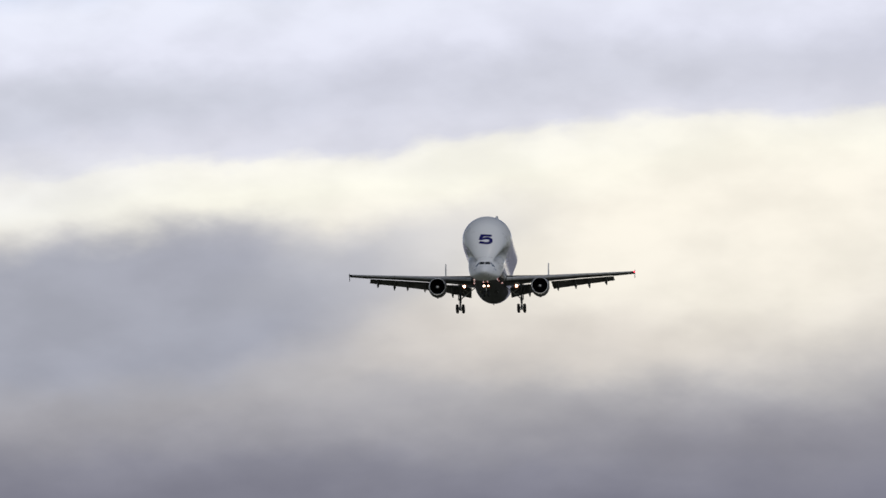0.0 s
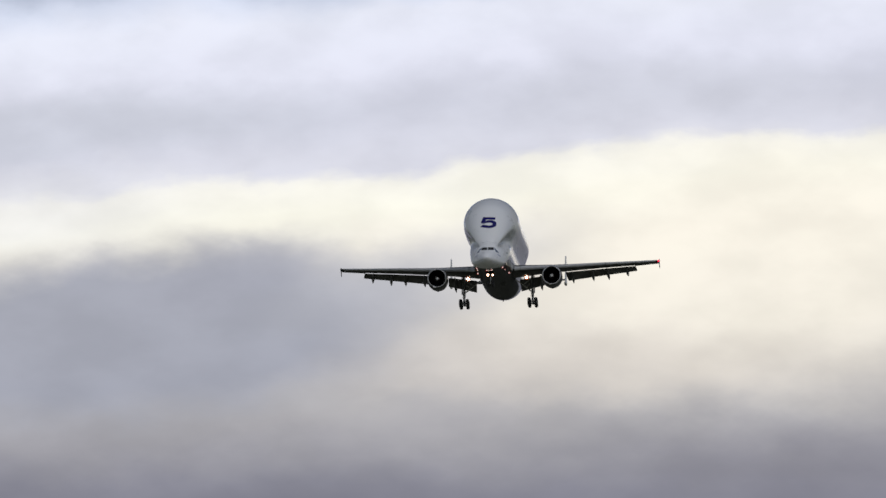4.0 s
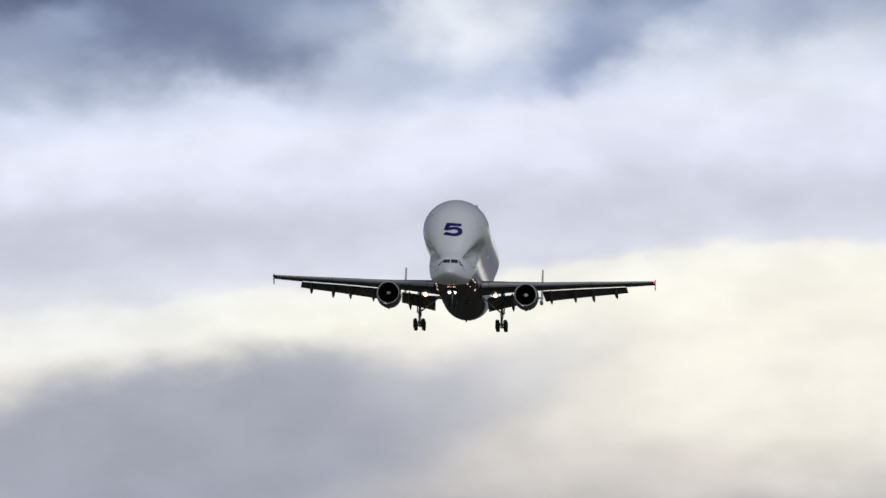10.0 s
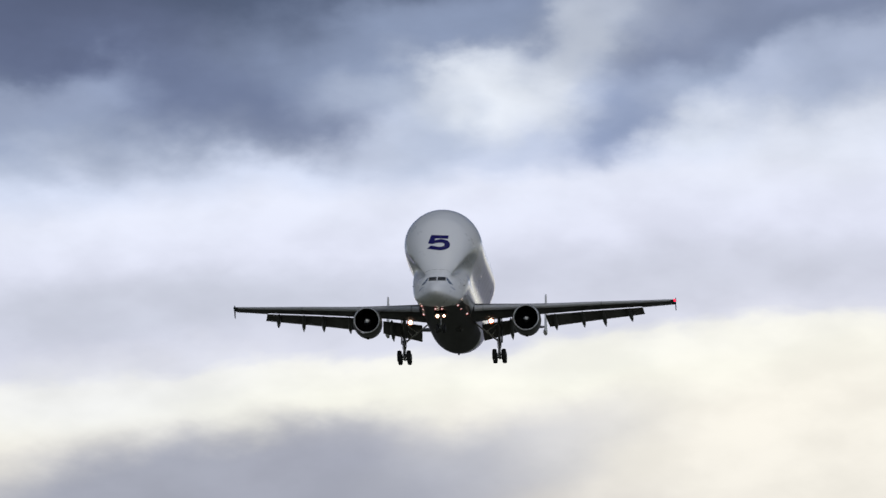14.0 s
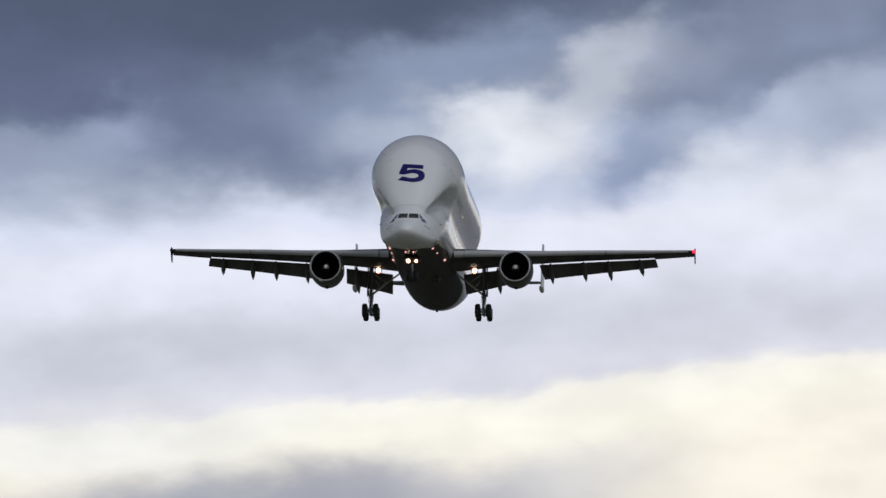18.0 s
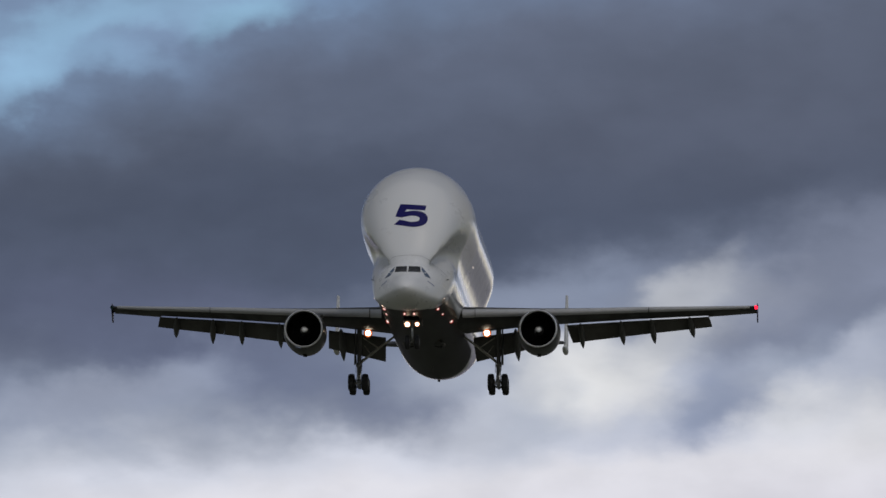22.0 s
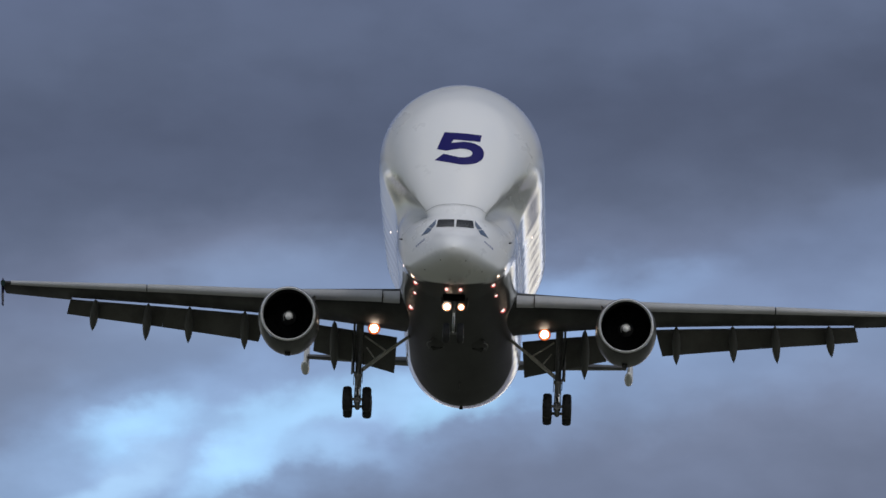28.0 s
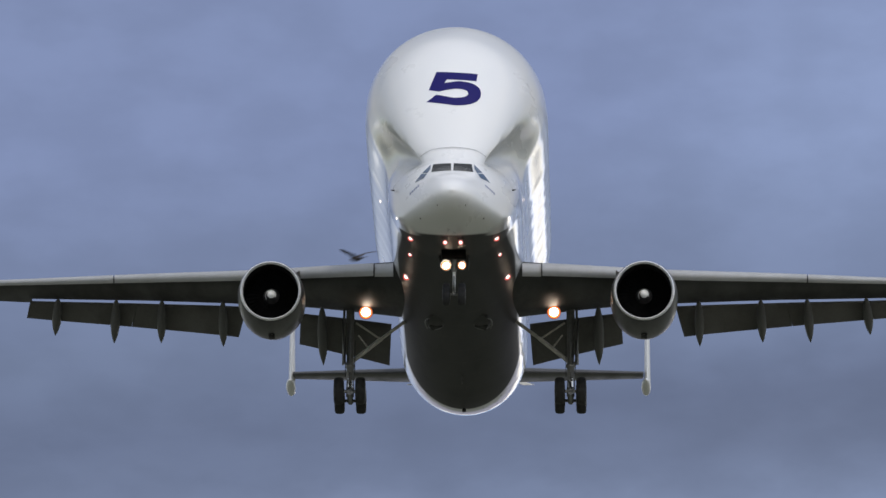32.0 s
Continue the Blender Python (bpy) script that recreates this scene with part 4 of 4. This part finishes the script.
        part("air_inlet_lip", merge(*[rod(p, q, 0.03, n=8) for p, q in zip(lip, lip[1:])]), INLETLIP, parent, "pale curved inlet lip")
    part("blade_aerial", box((0, 30.0, -0.52), (0.03, 0.35, 0.34), 0.01), FAIRGREY, parent, "small blade aerial")
    part("beacon", turned([(-0.1, 0.09), (0.0, 0.09), (0.08, 0.03)], "z", n=14), DARK, parent, "belly beacon", m=pose(0, 36.5, -0.42))


def figure_five(cx, cz):
    """An italic, extended figure 5 laid on the forehead: a band from the flag along the stem and round the bowl."""
    def arc(x, z, rx, rz, a, b, n):
        """Points along a squarish oval from angle a to b, degrees."""
        out = []
        for i in range(n + 1):
            c, q = math.cos(radians(a + (b - a) * i / n)), math.sin(radians(a + (b - a) * i / n))
            out.append((x + rx * math.copysign(abs(c) ** 0.86, c), z + rz * math.copysign(abs(q) ** 0.86, q)))
        return out
    flag = [(-0.68, 0.79), (0.91, 0.70), (0.86, 0.36), (-0.27, 0.42), (-0.37, 0.25)]
    bowl = arc(0.10, -0.235, 0.94, 0.565, 88, -92, 22)
    tail = [(-1.04, -0.61), (-0.68, -0.29)]
    counter = arc(0.04, -0.235, 0.51, 0.215, -94, 92, 14)
    stem = [(-0.38, -0.10), (-0.56, -0.15), (-0.97, -0.06)]
    return decal([(cx + 0.02 + 1.08 * x, cz + 1.06 * z - 0.02) for x, z in flag + bowl + tail + counter + stem], 0.014, 0.02, 0.2)


FLAP_DROP, BOGIE = 33, 0.05


def build_aircraft():
    a = tagged(new("cargo_aircraft"), "white outsize cargo jet with bulging forehead, gear and flaps down", "aircraft")
    build_fuselage(a)
    for side in (-1, 1):
        build_wing(a, side)
        build_engine(a, side)
        build_main_gear(a, side)
    build_nose_gear(a)
    build_tail(a)
    build_nose_details(a)
    return a


# ---------------------------------------------------------------- ground
g = bmesh.new()
bmesh.ops.create_grid(g, x_segments=40, y_segments=40, size=4900)
tagged(part("ground", g, ground_material(), smooth=False), "dull green open grass field", "ground", kind="structure")
aircraft = build_aircraft()

# ---------------------------------------------------------------- birds crossing near the camera
FEATHER = paint("dark_feathers", (0.045, 0.038, 0.042), 0.7, grime=0.3, scale=18)
BEAK = paint("dark_beak", (0.03, 0.028, 0.025), 0.5, grime=0.2, scale=30)


def build_bird():
    """A dark bird, wings outspread, that faces -x; 0.9 m across."""
    b = tagged(new("bird"), "small dark bird in flight with beating wings", "bird", "birds crossing the sky")
    bm = turned([(-0.17, 0.005), (-0.15, 0.025), (-0.11, 0.035), (-0.06, 0.05), (0.0, 0.06), (0.08, 0.05), (0.15, 0.02)], "x", n=14)
    part("body", bm, FEATHER, b)
    part("beak", turned([(-0.205, 0.002), (-0.165, 0.012)], "x", n=8), BEAK, b, "short dark beak")
    tail = loft([[(0.12, -0.02, 0.008), (0.12, 0.02, 0.008), (0.12, 0.02, -0.004), (0.12, -0.02, -0.004)], [(0.27, -0.055, 0.006), (0.27, 0.055, 0.006), (0.27, 0.055, 0.0), (0.27, -0.055, 0.0)]])
    part("tail", tail, FEATHER, b)
    for s in (-1, 1):
        rows = []
        for y, x0, x1, z in ((0.0, -0.07, 0.08, 0.0), (0.10, -0.10, 0.08, 0.02), (0.19, -0.11, 0.06, 0.02), (0.28, -0.06, 0.08, 0.005), (0.36, 0.04, 0.12, -0.01)):
            rows.append([(x0, s * y, z), ((x0 + x1) / 2, s * y, z + 0.012), (x1, s * y, z), ((x0 + x1) / 2, s * y, z - 0.004)])
        part("wing", loft(rows), FEATHER, b, m=pose(0, s * 0.03, 0.02))
    for c in b.children:
        c.data.transform(Matrix.Diagonal((1.1, 1.25, 1.1, 1)))
    return b


bird = build_bird()
flock = [bird] + [copy_thing(bird, pose(0, 0, 50)) for _ in range(3)]


def flight(x, y, z, course, back, lean):
    """A bird's pose: course and back are the headings of its nose and its back across the view, degrees from +x, lean how far it flies across it."""
    a, c = radians(course), radians(back)
    h = Vector((lean * math.cos(a), math.sqrt(1 - lean * lean), lean * math.sin(a)))
    u = Vector((math.cos(c), 0, math.sin(c)))
    u = (u - u.dot(h) * h).normalized()
    m = Matrix((-h, u.cross(-h), u)).transposed().to_4x4()
    return Matrix.Translation((x, y, z)) @ m


def fly(b, rows, first, last, beat):
    """Keys a bird along rows of (t, x, y, z, course, back, lean) and beats its wings from first to last; they are up at first."""
    walk(b, [(t, flight(*row)) for t, *row in rows])
    for s, wing in zip((-1, 1), [c for c in b.children if c.name.startswith("wing")]):
        keys, t, k = [(0, pose(0, s * 0.03, 0.02, s * 10))], first, 0
        while t < min(last, 31.95):
            keys.append((t, pose(0, s * 0.03, 0.02, s * (-45 if k % 2 else 52))))
            t, k = t + beat, k + 1
        keys.append((32, pose(0, s * 0.03, 0.02, s * 20)))
        walk(wing, keys)


def move_birds():
    fly(flock[0], [(0, 60.81, 195.11, 6.00, 130, 130, 0.55), (22.5, 35.81, 195.11, 5.00, 130, 130, 0.55), (25.3, 3.81, 195.11, 19.21, 130, 130, 0.55),
        (26.5, -8.57, 192.08, 34.23, 130, 130, 0.55), (26.6, -9.35, 191.82, 35.48, 130, 130, 0.55), (26.7, -10.24, 191.62, 36.38, 130, 130, 0.55),
        (26.8, -11.06, 191.39, 37.40, 130, 130, 0.55), (26.9, -12.26, 191.07, 38.68, 130, 130, 0.55), (27.4, -18.26, 189.49, 45.06, 130, 130, 0.55),
        (32, -61.24, 178.19, 90.73, 130, 130, 0.55)], 26.0, 28.0, 0.1)
    fly(flock[1], [(0, 63.93, 194.25, 6.00, 130, 130, 0.55), (22.5, 38.93, 194.25, 5.00, 130, 130, 0.55), (25.3, 6.93, 194.25, 23.30, 130, 130, 0.55),
        (26.5, 0.26, 191.98, 35.89, 130, 130, 0.55), (26.6, -0.04, 191.79, 36.94, 130, 130, 0.55), (26.7, -0.81, 191.56, 38.14, 130, 130, 0.55),
        (27.2, -4.67, 190.43, 44.13, 130, 130, 0.55), (32, -33.49, 181.98, 89.00, 130, 130, 0.55)], 25.9, 27.8, 0.1)
    fly(flock[2], [(0, 55.23, 203.75, 6.00, 130, 130, 0.55), (25.6, 30.23, 203.75, 5.00, 130, 130, 0.55), (28.4, -1.77, 203.75, 26.19, 130, 130, 0.55),
        (29.6, -1.66, 202.16, 35.67, 130, 130, 0.55), (29.7, -1.40, 202.03, 36.46, 130, 130, 0.55), (29.8, -1.32, 201.91, 37.13, 130, 130, 0.55),
        (29.9, -1.28, 201.81, 37.72, 130, 130, 0.55), (30, -1.74, 201.67, 38.45, 130, 130, 0.55), (30.2, -2.52, 201.42, 39.77, 130, 130, 0.55),
        (30.4, -3.70, 201.15, 41.09, 130, 130, 0.55), (30.6, -5.82, 200.27, 42.23, 150, 112, 0.6), (30.8, -7.15, 198.76, 43.53, 172, 95, 0.65),
        (31, -8.74, 197.28, 44.56, 172, 95, 0.65), (31.2, -11.19, 190.96, 45.46, 172, 95, 0.65), (31.4, -13.99, 184.65, 46.07, 172, 95, 0.65),
        (31.6, -16.95, 178.15, 46.39, 172, 95, 0.65), (32, -22.87, 165.15, 47.02, 172, 95, 0.65)], 29.16, 32.1, 0.105)
    fly(flock[3], [(0, 62.20, 213.27, 6.00, 130, 130, 0.55), (26.2, 37.20, 213.27, 5.00, 130, 130, 0.55), (29, 5.20, 213.27, 30.80, 130, 130, 0.55),
        (30.2, -0.82, 211.57, 39.95, 130, 130, 0.55), (30.4, -1.33, 211.28, 41.48, 130, 130, 0.55), (30.6, -2.11, 210.42, 42.81, 150, 112, 0.6),
        (30.8, -3.40, 208.97, 43.98, 172, 95, 0.65), (31, -4.58, 207.54, 45.00, 172, 95, 0.65), (31.2, -5.37, 201.37, 45.73, 172, 95, 0.65),
        (31.4, -6.52, 195.22, 46.31, 172, 95, 0.65), (31.6, -8.37, 188.95, 46.32, 172, 95, 0.65), (31.8, -10.45, 182.52, 46.01, 172, 95, 0.65),
        (32, -12.38, 176.14, 45.45, 172, 95, 0.65)], 29.82, 32.1, 0.107)


# ---------------------------------------------------------------- what moves
def motions():
    walk(aircraft, [
        (0, pose(6.32, 1546.77, 138.7, -1.26, -0.5, -2.55)), (0.5, pose(5.7, 1526.11, 137.37, -1.42, -1.24, -2.86)),
        (1, pose(5.15, 1508.14, 136.26, -1.38, -1.41, -3.01)), (1.5, pose(4.67, 1487.26, 135.02, -1.73, -1.8, -3.07)),
        (2, pose(4.05, 1463.48, 133.45, -1.93, -1.89, -3.25)), (2.5, pose(3.66, 1442.39, 131.92, -2.05, -1.96, -3.2)),
        (3, pose(3.36, 1424.02, 130.52, -2.39, -1.83, -3.28)), (3.5, pose(2.47, 1402.17, 129.41, -2.48, -1.26, -3.5)),
        (5.5, pose(-1.63, 1325.58, 126.98, -1.96, -1.27, -3.72)), (6, pose(-2.5, 1306.12, 126.17, -1.63, -0.53, -3.36)),
        (6.5, pose(-3.31, 1283.99, 124.91, -1.65, 0.67, -2.84)), (7, pose(-4.23, 1268.83, 124.28, -1.55, 1.32, -2.88)),
        (7.5, pose(-5.2, 1244.57, 122.76, -1.58, 1.44, -3.09)), (8, pose(-6.04, 1225.35, 121.8, -1.65, 0.93, -3.27)),
        (8.5, pose(-6.83, 1205.95, 120.68, -1.64, 0.23, -3.35)), (9, pose(-7.48, 1185.11, 119.46, -1.61, 0.22, -3.04)),
        (9.5, pose(-8.18, 1164.86, 118.38, -1.5, 0.85, -2.82)), (10, pose(-8.99, 1146.85, 117.55, -1.47, 1.31, -2.81)),
        (10.5, pose(-9.67, 1127.09, 116.39, -1.25, 1.71, -2.54)), (11, pose(-10.36, 1107.77, 115.34, -1.33, 1.95, -2.49)),
        (11.5, pose(-10.78, 1086.76, 113.92, -1.37, 2.41, -2.33)), (12, pose(-11.18, 1067.7, 112.58, -1.48, 2.69, -2.31)),
        (12.5, pose(-11.53, 1048.25, 111.16, -1.5, 2.26, -2.3)), (13, pose(-11.87, 1026.87, 109.53, -1.76, 1.43, -2.5)),
        (13.5, pose(-12.11, 1007.66, 108.04, -1.94, 0.41, -2.72)), (14, pose(-12.29, 986.83, 106.4, -2.21, -0.67, -2.95)),
        (14.5, pose(-12.45, 966.07, 104.95, -2.54, -1.22, -3.09)), (16.5, pose(-13.11, 887.26, 100.6, -3.14, 0.15, -2.58)),
        (17, pose(-13.32, 866.03, 99.59, -3.17, 0.78, -2.63)), (17.5, pose(-13.66, 846.42, 98.67, -2.91, 0.83, -2.98)),
        (18, pose(-13.95, 825.19, 97.62, -2.49, 0.62, -3.28)), (18.5, pose(-14.21, 804.59, 96.66, -2.2, -0.17, -3.41)),
        (19, pose(-14.53, 784.09, 95.75, -1.85, -0.7, -3.45)), (19.5, pose(-14.78, 763.69, 94.83, -1.64, -0.86, -3.25)),
        (20, pose(-15.07, 742.77, 93.89, -1.5, -0.65, -3.12)), (20.5, pose(-15.39, 723.55, 93.22, -1.39, -0.37, -2.98)),
        (21, pose(-15.69, 703.2, 92.45, -1.22, -0.43, -2.77)), (21.5, pose(-16, 683.16, 91.68, -1.08, -0.05, -2.5)),
        (22, pose(-16.44, 662.48, 90.77, -0.72, 0.44, -2.3)), (22.5, pose(-17.03, 642.51, 89.84, -0.38, 0.15, -2.35)),
        (23, pose(-17.77, 622.73, 88.84, -0.14, -0.72, -2.21)), (23.5, pose(-18.45, 602.26, 87.74, -0.33, -0.5, -1.78)),
        (24, pose(-19.06, 581.85, 86.56, -0.6, 1.27, -1.19)), (24.5, pose(-19.29, 562.19, 85.49, -0.47, 2.93, -0.43)),
        (26.5, pose(-19.88, 519.73, 86.57, 0.62, 3.59, 1.22)), (27, pose(-19.43, 496.63, 84.92, 0.29, 3.38, 1.37)),
        (27.5, pose(-18.98, 474.44, 83.53, -0.09, 2.89, 1.55)), (28, pose(-18.5, 452.12, 81.99, -0.41, 2.23, 1.67)),
        (28.5, pose(-18.06, 431.36, 80.56, -0.25, 1.47, 1.73)), (29, pose(-17.88, 417.78, 80.33, -0.05, 0.58, 1.81)),
        (29.5, pose(-17.69, 403.12, 79.77, -0.09, -0.38, 1.69)), (30, pose(-17.59, 391.7, 79.61, -0.48, -0.94, 1.78)),
        (30.5, pose(-17.46, 380.95, 79.35, -1.13, -0.76, 1.98)), (31, pose(-17.71, 375.06, 80.3, -1.75, -0.14, 2.17)),
        (31.5, pose(-18.67, 371.1, 83.71, -1.62, 0.21, 2.13)), (32, pose(-19.98, 371.1, 88.14, -1.55, 0.13, 1.92)),
    ])
    move_birds()


motions()
